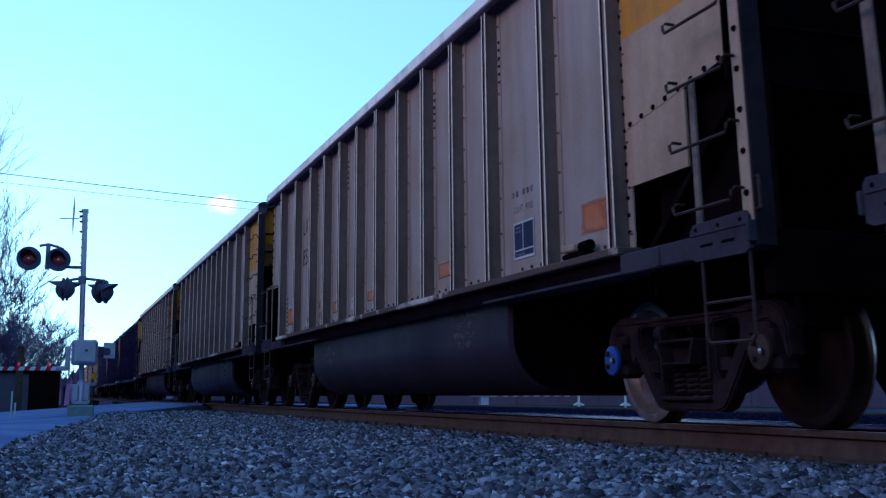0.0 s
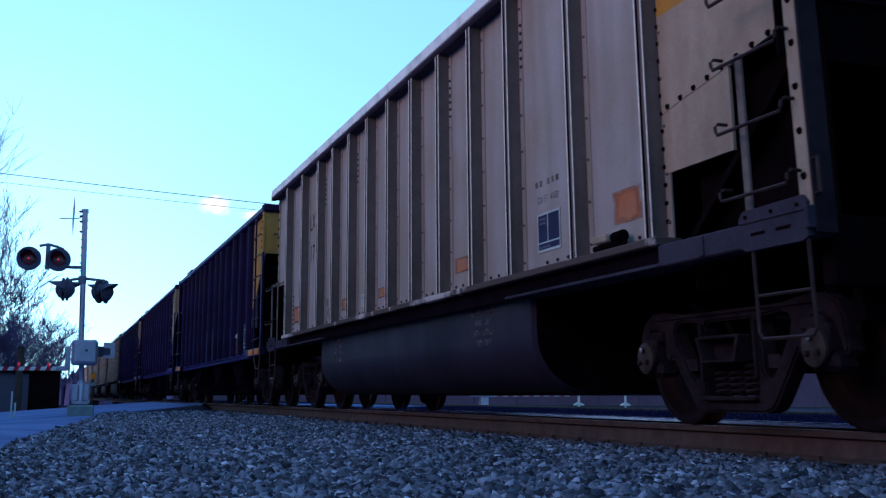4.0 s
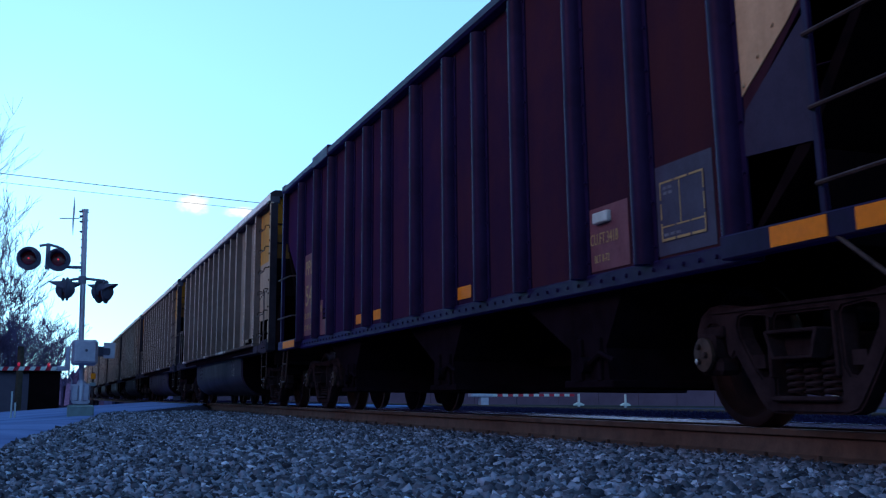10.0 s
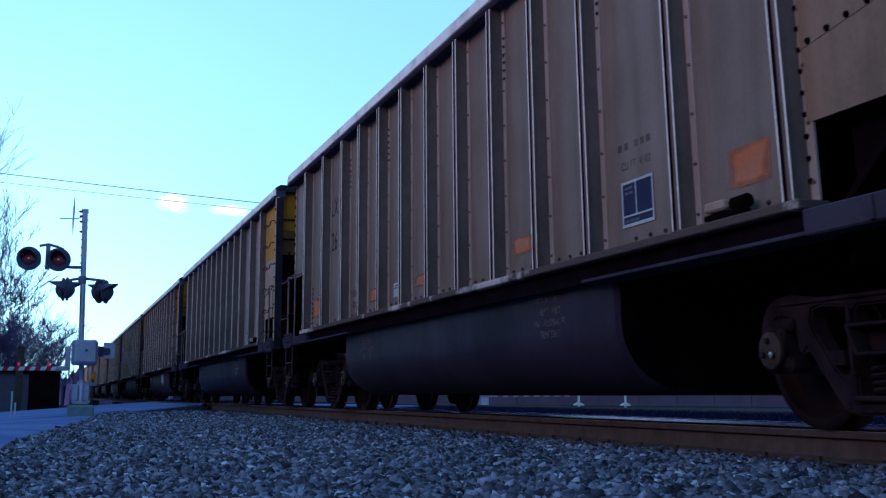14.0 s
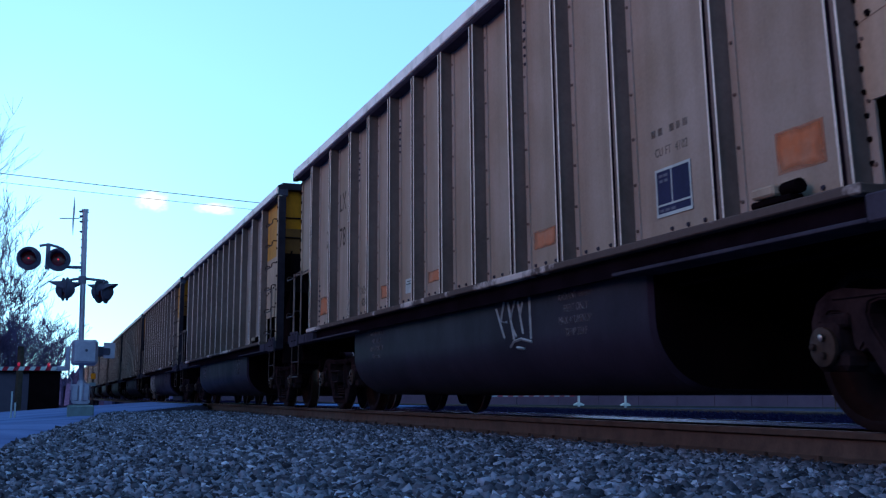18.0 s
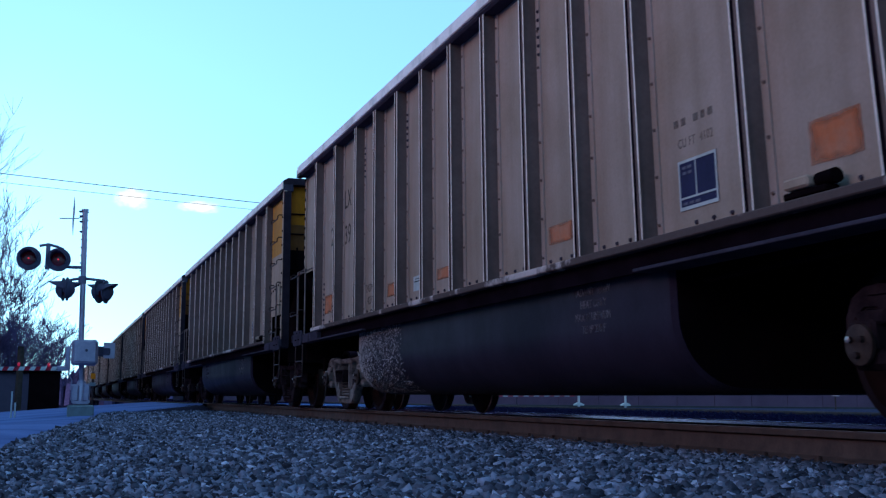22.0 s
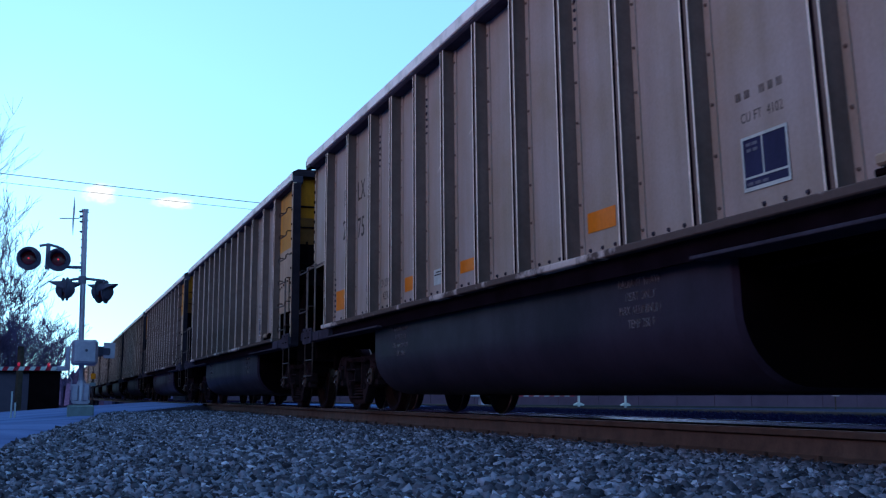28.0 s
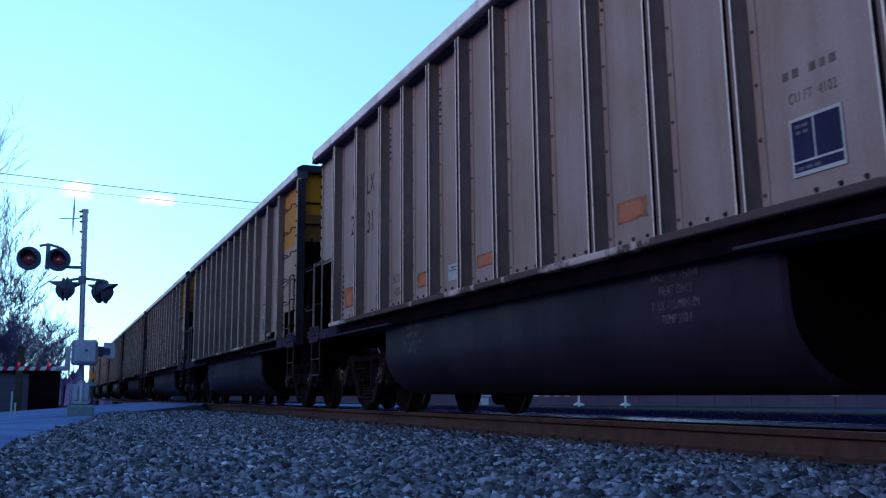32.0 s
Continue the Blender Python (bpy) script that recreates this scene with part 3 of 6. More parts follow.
        s = Shape().chamfer(-SIDE - 0.0, -SIDE + 0.02, -7.3, -7.24, 1.12, 2.1, 0.004)
        part("ladder_stile", s, STILE, car, "", side)
        for i in range(6):
            part("grab_iron", grab_shape(-LEAD + 0.05, -7.13), GRAB, car, "", side @ Matrix.Translation((0, 0, 1.262 + 0.385 * i)))
        # trailing bay: open below, two stiles, grab irons
        s = Shape().chamfer(-SIDE, -SIDE + 0.016, 7.48, 7.565, 1.15, 2.13, 0.004)
        s.chamfer(-SIDE, -SIDE + 0.016, 6.955, 7.005, 1.13, 2.13, 0.004)
        s.box(-SIDE + 0.0, -SIDE + 0.03, 6.955, 7.565, 2.08, 2.13)
        part("corner_post", s, STILE, car, "", side)
        s = Shape().box(-SKIN - 0.022, -SKIN - 0.002, HALF - 0.05, HALF + 0.012, 2.14, 3.66)
        rivets(s, -SKIN - 0.022, [(HALF - 0.014, 2.22 + 0.155 * i) for i in range(10)], 0.03, 1)
        part("edge_strip", s, [CREAM, BLACK], car, "cream edge strip with dark rivets", side)
        for z in (1.43, 2.02):
            part("grab_iron", grab_shape(7.0, 7.64), GRAB, car, "", side @ Matrix.Translation((0, 0, z)))
        s = Shape().tube([(-SIDE + 0.1, 6.69, 1.12), (-SIDE + 0.1, 6.69, 1.31)], 0.009, 6).lathe([(-SIDE + 0.08, 0.02), (-SIDE + 0.11, 0.02)], 8, "x", (0, 6.77, 1.21))
        s.tube([(-SIDE + 0.1, 6.69, 1.21), (-SIDE + 0.1, 6.77, 1.21)], 0.008, 6)
        part("release_lever", s, STILE, car, "small pale release lever", side)
        # sills under both bays with slotted gusset plates and hanging steps
        for a, b in ((-LEAD, -6.245), (6.04, TRAIL)):
            e = a if a < 0 else b
            k = 1 if a < 0 else -1
            s = Shape().chamfer(-SIDE - 0.005, -SKIN, a, b, 0.99, 1.13 if a < 0 else 1.128, 0.01)
            mid = e + k * 1.04
            s.chamfer(-SIDE - 0.018, -SIDE - 0.004, mid - 0.018, mid + 0.018, 1.0, 1.12, 0.004)
            part("end_sill", s, FRAME_GREY, car, "grey end sill", side)
            # slotted gusset plate, its upper edge folded out under the stiles
            s = Shape().prism([(e, 0.985), (e, 1.165), (e + k * 0.03, 1.20), (e + k * 0.57, 1.19), (e + k * 0.61, 1.15), (e + k * 0.61, 0.995), (e + k * 0.56, 0.968), (e + k * 0.05, 0.965)], -SIDE - 0.03, -SIDE - 0.006)
            lo, hi = sorted((e + k * 0.015, e + k * 0.6))
            s.chamfer(-SIDE - 0.038, -SIDE - 0.028, lo, hi, 1.118, 1.132, 0.003)
            for q in (0.14, 0.37):
                lo, hi = sorted((e + k * q, e + k * (q + 0.13)))
                s.box(-SIDE - 0.033, -SIDE - 0.028, lo, hi, 1.045, 1.062, 1)
            for q in (0.07, 0.3, 0.54):
                s.lathe([(-SIDE - 0.028, 0.014), (-SIDE - 0.04, 0.01)], 6, at=(0, e + k * q, 1.155), slots=[1])
            part("gusset_plate", s, [FRAME_GREY, BLACK], car, "slotted grey gusset plate", side)
            part("end_flange", Shape().chamfer(-SIDE - 0.05, -SIDE + 0.01, *sorted((e, e - k * 0.028)), 1.02, 1.14, 0.006), FRAME_GREY, car, "", side)
            lo, hi = sorted((e + k * 0.03, e + k * 0.52)) if a < 0 else sorted((e + k * 0.12, e + k * 0.65))
            s = Shape().tube([(-SIDE - 0.01, lo, 0.98), (-SIDE - 0.01, lo, 0.52), (-SIDE - 0.01, lo + 0.03, 0.49), (-SIDE - 0.01, hi - 0.03, 0.49), (-SIDE - 0.01, hi, 0.52), (-SIDE - 0.01, hi, 0.98)], 0.011, 6)
            s.tube([(-SIDE - 0.01, lo, 0.72), (-SIDE - 0.01, hi, 0.72)], 0.010, 6)
            part("sill_step", s, GRAB, car, "bent steel stirrup step", side)
        # small grab on the leading corner of the end
        part("grab_iron", Shape().tube([(-SIDE + 0.02, -LEAD - 0.01, 1.38), (-SIDE + 0.0, -LEAD - 0.09, 1.38), (-SIDE + 0.0, -LEAD - 0.09, 1.2), (-SIDE + 0.02, -LEAD - 0.01, 1.2)], 0.0105, 6), GRAB, car, "", side)
    # ends
    for k, m in ((-1, Matrix.Translation((0, -0.2, 0))), (1, flip)):
        w = SKIN + 0.1 if k < 0 else SKIN - 0.002
        for z0, z1, paint in ((3.12, 3.79, YELLOW_DIRTY), (2.68, 3.12, END_RUST), (2.0, 2.68, BLACK)):
            s = Shape().box(-w, w, -HALF + 0.12, -HALF + 0.14, z0, z1)
            part("end_wall", s, paint if k < 0 or paint is BLACK else ALU, car, {YELLOW_DIRTY: "yellow painted end sheet", END_RUST: "rusted end sheet", BLACK: "black lower end sheet"}[paint] if k < 0 else "", m)
        s = Shape()
        for z in (2.35, 2.95, 3.3):
            s.chamfer(-SKIN + 0.03, SKIN - 0.03, -HALF + 0.09, -HALF + 0.12, z, z + 0.02, 0.005)
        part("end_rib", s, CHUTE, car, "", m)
        s = Shape().prism([(-SIDE - 0.03, 3.66), (-SIDE - 0.03, 3.78), (-SIDE - 0.0, 3.86), (-SIDE + 0.08, 3.905), (SIDE - 0.08, 3.905), (SIDE, 3.86), (SIDE + 0.03, 3.78), (SIDE + 0.03, 3.66), (SIDE - 0.05, 3.66), (SIDE - 0.12, 3.79), (-SIDE + 0.12, 3.79), (-SIDE + 0.05, 3.66)], -HALF - 0.06, -HALF + 0.22, "y")
        part("end_chord", s, END_STEEL, car, "dark rounded end chord", m)
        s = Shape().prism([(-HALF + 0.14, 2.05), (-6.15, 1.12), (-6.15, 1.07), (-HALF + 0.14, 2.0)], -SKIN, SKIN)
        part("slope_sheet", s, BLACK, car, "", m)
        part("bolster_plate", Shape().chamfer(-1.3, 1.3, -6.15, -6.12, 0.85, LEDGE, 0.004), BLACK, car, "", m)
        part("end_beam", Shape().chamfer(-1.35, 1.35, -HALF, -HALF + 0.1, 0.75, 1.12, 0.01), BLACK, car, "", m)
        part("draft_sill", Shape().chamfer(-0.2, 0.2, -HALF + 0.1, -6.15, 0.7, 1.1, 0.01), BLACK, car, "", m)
        # added block in place of brake gear, hides sky through the coupling gap
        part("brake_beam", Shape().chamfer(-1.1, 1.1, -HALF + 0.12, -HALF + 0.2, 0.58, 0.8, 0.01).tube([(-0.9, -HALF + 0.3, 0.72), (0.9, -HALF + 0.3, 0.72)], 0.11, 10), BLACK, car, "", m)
        # added black backing, keeps the ladder openings dark inside
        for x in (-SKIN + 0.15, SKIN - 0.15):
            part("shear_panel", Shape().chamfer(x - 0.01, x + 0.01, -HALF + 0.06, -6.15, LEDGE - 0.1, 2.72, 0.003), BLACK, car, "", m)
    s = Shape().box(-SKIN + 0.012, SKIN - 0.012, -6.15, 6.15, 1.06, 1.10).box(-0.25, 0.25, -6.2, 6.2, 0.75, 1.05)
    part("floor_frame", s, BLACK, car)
    # coal heaped just under the chord
    s = Shape()
    nx, ny = 9, 44
    v, f = [], []
    rng = random.Random(5)
    for j in range(ny + 1):
        for i in range(nx + 1):
            x = -SKIN + 0.02 + (2 * SKIN - 0.04) * i / nx
            y = -7.4 + 14.8 * j / ny
            v.append((x, y, 3.28 + 0.22 * (1 - (x / SKIN) ** 2) * (1 - (abs(y) / 7.4) ** 6) + rng.uniform(-0.04, 0.04)))
    for j in range(ny):
        for i in range(nx):
            a = j * (nx + 1) + i
            f.append((a, a + 1, a + nx + 2, a + nx + 1))
    s.add(v, f)
    part("coal_load", s, BLACK, car, "black coal heaped in the open top")
    # tub: round bottomed, hung between the trucks
    w, r = 1.36, 0.47
    prof = [(-w, 1.06)] + [(-w + r - r * math.cos(a), 0.69 - r * math.sin(a)) for a in [math.radians(9 * i) for i in range(11)]]
    prof = prof + [(-x, z) for x, z in reversed(prof)]
    s = Shape()
    rings = [(-3.84, 0.97), (-3.81, 0.995), (-3.76, 1.0), (4.06, 1.0), (4.11, 0.995), (4.14, 0.97)]
    v = [(x * g, y, 1.06 - (1.06 - z) * g) for y, g in rings for x, z in prof]
    n = len(prof)
    f = [(i * n + j, i * n + (j + 1) % n, (i + 1) * n + (j + 1) % n, (i + 1) * n + j) for i in range(len(rings) - 1) for j in range(n)]
    f += [tuple(range(n)), tuple(range(len(v) - n, len(v)))]
    s.add(v, f)
    # end faces go black: the shade at the tub's ends is painted on
    s.k[-2:] = [1, 1]
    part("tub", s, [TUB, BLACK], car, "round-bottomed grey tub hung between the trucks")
    # brake rod, air pipe and small valve box under the leading end
    s = Shape().tube([(-1.2, -6.0, 0.95), (-1.2, -4.0, 0.92)], 0.02, 6, 1).chamfer(-SIDE - 0.02, -SIDE + 0.12, -5.55, -5.34, 1.24, 1.30, 0.012).chamfer(-SIDE + 0.0, -SIDE + 0.1, -5.66, -5.3, 1.195, 1.235, 0.01, 1)
    s.tube([(-SIDE + 0.05, -5.56, 1.27), (-SIDE + 0.05, -5.7, 1.275)], 0.04, 12, 1)
    part("valve_box", s, [CREAM, BLACK], car, "small pale release valve box on the sill")
    add_trucks(car, 6.27, 6.13)
    add_couplers(car, 8.02, 7.76)
    return car


# ---------------------------------------------------------------- open hopper wagon
H_TOP, H_SIDE, H_SKIN, H_LEAD, H_TRAIL = 3.74, 1.50, 1.40, 8.08, 7.34
H_POSTS = [-6.34, -5.27, -4.27, -3.15, -2.2, -1.32, -0.2, 0.96, 1.86, 2.79, 3.85, 4.82, 5.97]


def hopper_post_shape():
    s = Shape()
    arc = [(-H_SKIN - 0.014 - 0.10 * math.sin(math.radians(a)), -0.085 * math.cos(math.radians(a))) for a in range(0, 181, 15)]
    s.prism([(-H_SKIN, -0.13), (-H_SKIN - 0.012, -0.13), (-H_SKIN - 0.013, -0.09)] + arc + [(-H_SKIN - 0.013, 0.09), (-H_SKIN - 0.012, 0.13), (-H_SKIN, 0.13)], 1.04, 3.58, "z")
    rivets(s, -H_SKIN - 0.012, [(y, 1.15 + 0.3 * i) for y in (-0.105, 0.105) for i in range(9)], 0.015)
    return s


def make_hopper(end_paint, skin, steel):
    car = thing("open_hopper_wagon", "dark oxide-brown steel open hopper wagon loaded with coal", "railway wagon", (TRACK_X, 0, 0), "wagons of the coal train")
    post = hopper_post_shape().mesh("side_post", steel)
    flip = Matrix.Rotation(math.pi, 4, "Z")
    for side in (Matrix(), flip):
        s = Shape()
        s.prism([(-6.4, 1.05), (6.1, 1.05), (6.1, 1.80), (7.12, 2.62), (7.30, 2.8), (7.30, 3.64), (-7.9, 3.64), (-7.9, 2.9), (-7.4, 2.5), (-6.4, 1.72)], -H_SKIN, -H_SKIN + 0.012)
        part("side_skin", s, skin, car, "", side)
        for y in H_POSTS:
            part("side_post", post, None, car, "", side @ Matrix.Translation((0, y, 0)))
        s = Shape().chamfer(-H_SIDE - 0.015, -H_SKIN + 0.06, -H_LEAD, H_TRAIL + 0.05, 3.62, H_TOP, 0.025)
        s.chamfer(-H_SIDE - 0.022, -H_SKIN + 0.07, 3.86, 4.88, 3.6, H_TOP + 0.035, 0.012)
        part("top_chord", s, steel, car, "", side)
        s = Shape().chamfer(-H_SKIN - 0.025, -H_SKIN + 0.08, -6.45, 6.1, 0.94, 1.06, 0.01)
        rivets(s, -H_SKIN - 0.025, [(-6.3 + 0.19 * i, 1.0) for i in range(65)], 0.017)
        part("side_sill", s, steel, car, "riveted side sill", side)
        for a, b in ((-H_LEAD - 0.02, -6.3), (6.0, H_TRAIL + 0.06)):
            s = Shape().chamfer(-H_SIDE - 0.02, -H_SIDE + 0.08, a, b, 0.95, 1.09, 0.01)
            part("end_sill", s, steel, car, "", side)
        # leading end: painted sheet piece, ladder with six rungs
        s = Shape().prism([(-6.42, 1.86), (-6.95, 2.2), (-7.45, 2.6), (-7.75, 2.86), (-8.0, 2.95), (-8.0, 3.6), (-6.42, 3.6)], -H_SKIN - 0.008, -H_SKIN - 0.002)
        rivets(s, -H_SKIN - 0.008, [(-7.93, 3.0 + 0.12 * q) for q in range(5)] + [(-6.5 - 0.16 * q, 1.95 + 0.135 * q) for q in range(7)], 0.016)
        part("painted_end_sheet", s, end_paint, car, "flaking yellow painted sheet" if end_paint is YELLOW else "faded cream painted sheet", side)
        s = Shape().prism([(-6.42, 1.54), (-7.1, 1.50), (-7.1, 2.2), (-6.5, 1.8)], -H_SKIN - 0.012, -H_SKIN - 0.004)
        part("gusset_plate", s, DULL_STEEL, car, "", side)
        s = Shape().chamfer(-H_SIDE - 0.01, -H_SIDE + 0.02, -7.27, -7.22, 1.05, 3.6, 0.006)
        part("ladder_stile", s, steel, car, "", side)
        s = Shape().chamfer(-H_SIDE - 0.01, -H_SIDE + 0.03, -H_LEAD, -H_LEAD + 0.11, 2.86, 3.62, 0.006)
        s.chamfer(-H_SIDE - 0.008, -H_SIDE + 0.03, -H_LEAD, -H_LEAD + 0.11, 1.05, 2.86, 0.006, 1)
        rivets(s, -H_SIDE - 0.01, [(-H_LEAD + 0.055, 2.95 + 0.12 * q) for q in range(6)], 0.018, 2)
        part("corner_post", s, [end_paint, steel, BLACK], car, "riveted corner post, painted above", side)
        rung = Shape().tube([(-H_SIDE, -H_LEAD + 0.06, 0.02), (-H_SIDE - 0.05, -H_LEAD + 0.1, 0.02), (-H_SIDE - 0.05, -7.27, 0), (-H_SIDE, -7.25, 0)], 0.0125, 6).mesh("ladder_rung", GRAB)
        for i in range(6):
            part("ladder_rung", rung, None, car, "", side @ Matrix.Translation((0, 0, 1.23 + 0.39 * i)))
        s = Shape().tube([(-H_SIDE, -7.26, 1.0), (-H_SIDE - 0.03, -7.74, 0.70), (-H_SIDE - 0.03, -7.75, 0.45), (-H_SIDE - 0.03, -7.78, 0.43), (-H_SIDE - 0.03, -8.06, 0.43), (-H_SIDE - 0.03, -8.08, 0.46), (-H_SIDE - 0.03, -8.08, 0.70), (-H_SIDE, -8.06, 1.0)], 0.013, 6)
        s.tube([(-H_SIDE - 0.03, -7.74, 0.70), (-H_SIDE - 0.03, -8.08, 0.70)], 0.012, 6)
        part("sill_step", s, GRAB, car, "bent steel stirrup step", side)
        # trailing end: corner post, two long grab bars, step
        s = Shape().chamfer(-H_SIDE, -H_SIDE + 0.05, H_TRAIL - 0.09, H_TRAIL, 1.05, 3.64, 0.008)
        s.box(-H_SIDE + 0.04, -H_SKIN + 0.012, H_TRAIL - 0.05, H_TRAIL - 0.004, 2.78, 3.64)
        part("corner_post", s, steel, car, "", side)
        for z0, z1 in ((1.47, 1.46), (2.12, 2.11)):
            part("grab_bar", Shape().tube([(-H_SIDE + 0.04, 6.05 if z1 < 2 else 6.22, z1), (-H_SIDE - 0.05, 6.12 if z1 < 2 else 6.3, z1), (-H_SIDE - 0.05, H_TRAIL, z0), (-H_SIDE, H_TRAIL, z0)], 0.0125, 6), GRAB, car, "", side)
        s = Shape().tube([(-H_SIDE + 0.05, 7.22, 0.95), (-H_SIDE + 0.02, 7.24, 0.46), (-H_SIDE + 0.02, 7.21, 0.43), (-H_SIDE + 0.02, 6.93, 0.43), (-H_SIDE + 0.02, 6.9, 0.46), (-H_SIDE + 0.05, 6.88, 0.95)], 0.013, 6)
        s.tube([(-H_SIDE + 0.035, 7.23, 0.72), (-H_SIDE + 0.035, 6.89, 0.72)], 0.012, 6)
        part("sill_step", s, GRAB, car, "", side)
    for k, m in ((-1, Matrix.Translation((0, HALF - H_LEAD, 0))), (1, flip @ Matrix.Translation((0, HALF - H_TRAIL, 0)))):
        s = Shape().box(*((-H_SIDE + 0.03, H_SIDE - 0.03) if k < 0 else (-H_SKIN, H_SKIN)), -HALF + 0.03, -HALF + 0.05, 2.84 if k < 0 else 2.62, 3.62)
        for q in range(13):
            s.lathe([(-HALF + 0.03, 0.017), (-HALF + 0.018, 0.012)], 6, "y", (-1.32 + 0.22 * q, 0, 2.9))
        part("end_wall", s, (END_TAN if end_paint is HOPPER_CREAM else end_paint) if k < 0 else skin, car, "riveted end sheet", m)
        s = Shape().chamfer(-H_SIDE - 0.02, H_SIDE + 0.02, -HALF - 0.04, -HALF + 0.16, 3.62, H_TOP + 0.03, 0.03)
        part("end_chord", s, steel, car, "", m)
        if k < 0:
            part("grab_bar", Shape().tube([(-1.3, -HALF + 0.03, 3.2), (-1.28, -HALF - 0.04, 3.2), (-0.75, -HALF - 0.04, 3.19), (-0.73, -HALF + 0.03, 3.19)], 0.012, 6), GRAB, car, "", m)
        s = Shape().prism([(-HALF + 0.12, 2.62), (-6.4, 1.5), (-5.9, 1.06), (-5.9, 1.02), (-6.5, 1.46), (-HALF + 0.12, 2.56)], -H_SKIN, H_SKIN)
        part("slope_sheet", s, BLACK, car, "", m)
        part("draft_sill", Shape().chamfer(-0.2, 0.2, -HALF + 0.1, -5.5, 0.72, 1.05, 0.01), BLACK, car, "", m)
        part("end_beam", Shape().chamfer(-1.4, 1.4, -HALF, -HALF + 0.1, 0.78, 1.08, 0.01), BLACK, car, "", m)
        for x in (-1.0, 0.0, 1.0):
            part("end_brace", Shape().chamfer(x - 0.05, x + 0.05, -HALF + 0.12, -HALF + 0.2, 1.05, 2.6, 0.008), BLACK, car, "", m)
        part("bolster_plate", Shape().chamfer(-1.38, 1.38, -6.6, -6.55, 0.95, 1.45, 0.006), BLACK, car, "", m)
    # three bays of chutes with their door gear
    for y in (3.4, -0.55, -3.95):
        s = Shape().prism([(y + 1.25, 1.0), (y + 0.22, 0.54), (y + 0.25, 0.30), (y - 0.42, 0.30), (y - 0.38, 0.54), (y - 0.72, 1.0)], -1.28, 1.28)
        s.chamfer(-1.3, 1.3, y - 0.5, y + 0.32, 0.25, 0.31, 0.01)
        for q in (y - 0.3, y + 0.02):
            s.chamfer(-1.31, -1.27, q - 0.03, q + 0.03, 0.3, 0.62, 0.008)
        s.tube([(-1.3, y - 0.1, 0.42), (-1.34, y - 0.4, 0.5), (-1.34, y - 0.62, 0.44)], 0.022, 6)
        s.lathe([(-1.36, 0.06), (-1.26, 0.06)], 12, "x", (0, y - 0.1, 0.42))
        part("discharge_chute", s, CHUTE, car, "sloping discharge chute with its door gear", None)
    s = Shape().box(-0.3, 0.3, -6.2, 6.2, 0.5, 1.0).chamfer(-0.9, -0.3, 5.2, 5.9, 0.55, 0.95, 0.05)
    part("centre_sill", s, BLACK, car)
    s = Shape()
    v, f = [], []
    rng = random.Random(6)
    nx, ny = 9, 44
    for j in range(ny + 1):
        for i in range(nx + 1):
            x = -H_SKIN + 0.02 + (2 * H_SKIN - 0.04) * i / nx
            y = -7.4 + 14.8 * j / ny
            v.append((x, y, 3.2 + 0.25 * (1 - (x / H_SKIN) ** 2) * (1 - (abs(y) / 7.4) ** 6) + rng.uniform(-0.04, 0.04)))
    for j in range(ny):
        for i in range(nx):
            a = j * (nx + 1) + i
            f.append((a, a + 1, a + nx + 2, a + nx + 1))
    part("coal_load", s.add(v, f), BLACK, car, "black coal heaped in the open top")
    add_trucks(car, 6.36, 5.95)
    add_couplers(car, 8.2, 7.5)
    return car


# ---------------------------------------------------------------- the train
PITCH, FIRST = 16.652, 14.27
# slack in the couplers, and the slightly shorter hoppers
SLACK = {-1: 0.36, 0: 0.14, 1: -0.053, 3: 0.02, 4: -0.05, 5: -0.08, 6: -0.408, 7: -0.49, 8: -0.551, 9: -0.55, 10: -0.332, 11: -0.41, 12: -0.375, 13: -0.453, 14: -0.45, 15: -0.509, 16: -0.45}


def wagon_y(index):
    return FIRST + PITCH * index + SLACK.get(index, -0.42 if index > 5 else 0.0)


def wagon_at(index):
    """Pose of a wagon before the train rolls; index 0 stands nearest at the start."""
    return pose(TRACK_X, wagon_y(index), 0)


gondola = make_gondola()
hopper_yellow = make_hopper(YELLOW, BROWN, BROWN_POST)
hopper_cream = make_hopper(HOPPER_CREAM, BROWN, RED_POST)
TRAIN = {}
for i in itertools.chain(range(-1, 3), range(6, 24)):
    TRAIN[i] = gondola if i == 0 else copy_thing(gondola, wagon_at(i))
TRAIN[3], TRAIN[4] = hopper_yellow, hopper_cream
TRAIN[5] = copy_thing(hopper_cream, wagon_at(5))
for i in (0, 3, 4):
    TRAIN[i].matrix_basis = wagon_at(i)




# ---------------------------------------------------------------- stencils, patches and marks of single wagons
def flat(car, name, y0, y1, z0, z1, x, material, label=""):
    """A painted or glued patch 3 mm proud of the skin."""
    return part(name, Shape().box(-x - 0.004, -x - 0.0005, y0, y1, z0, z1), material, car, label)


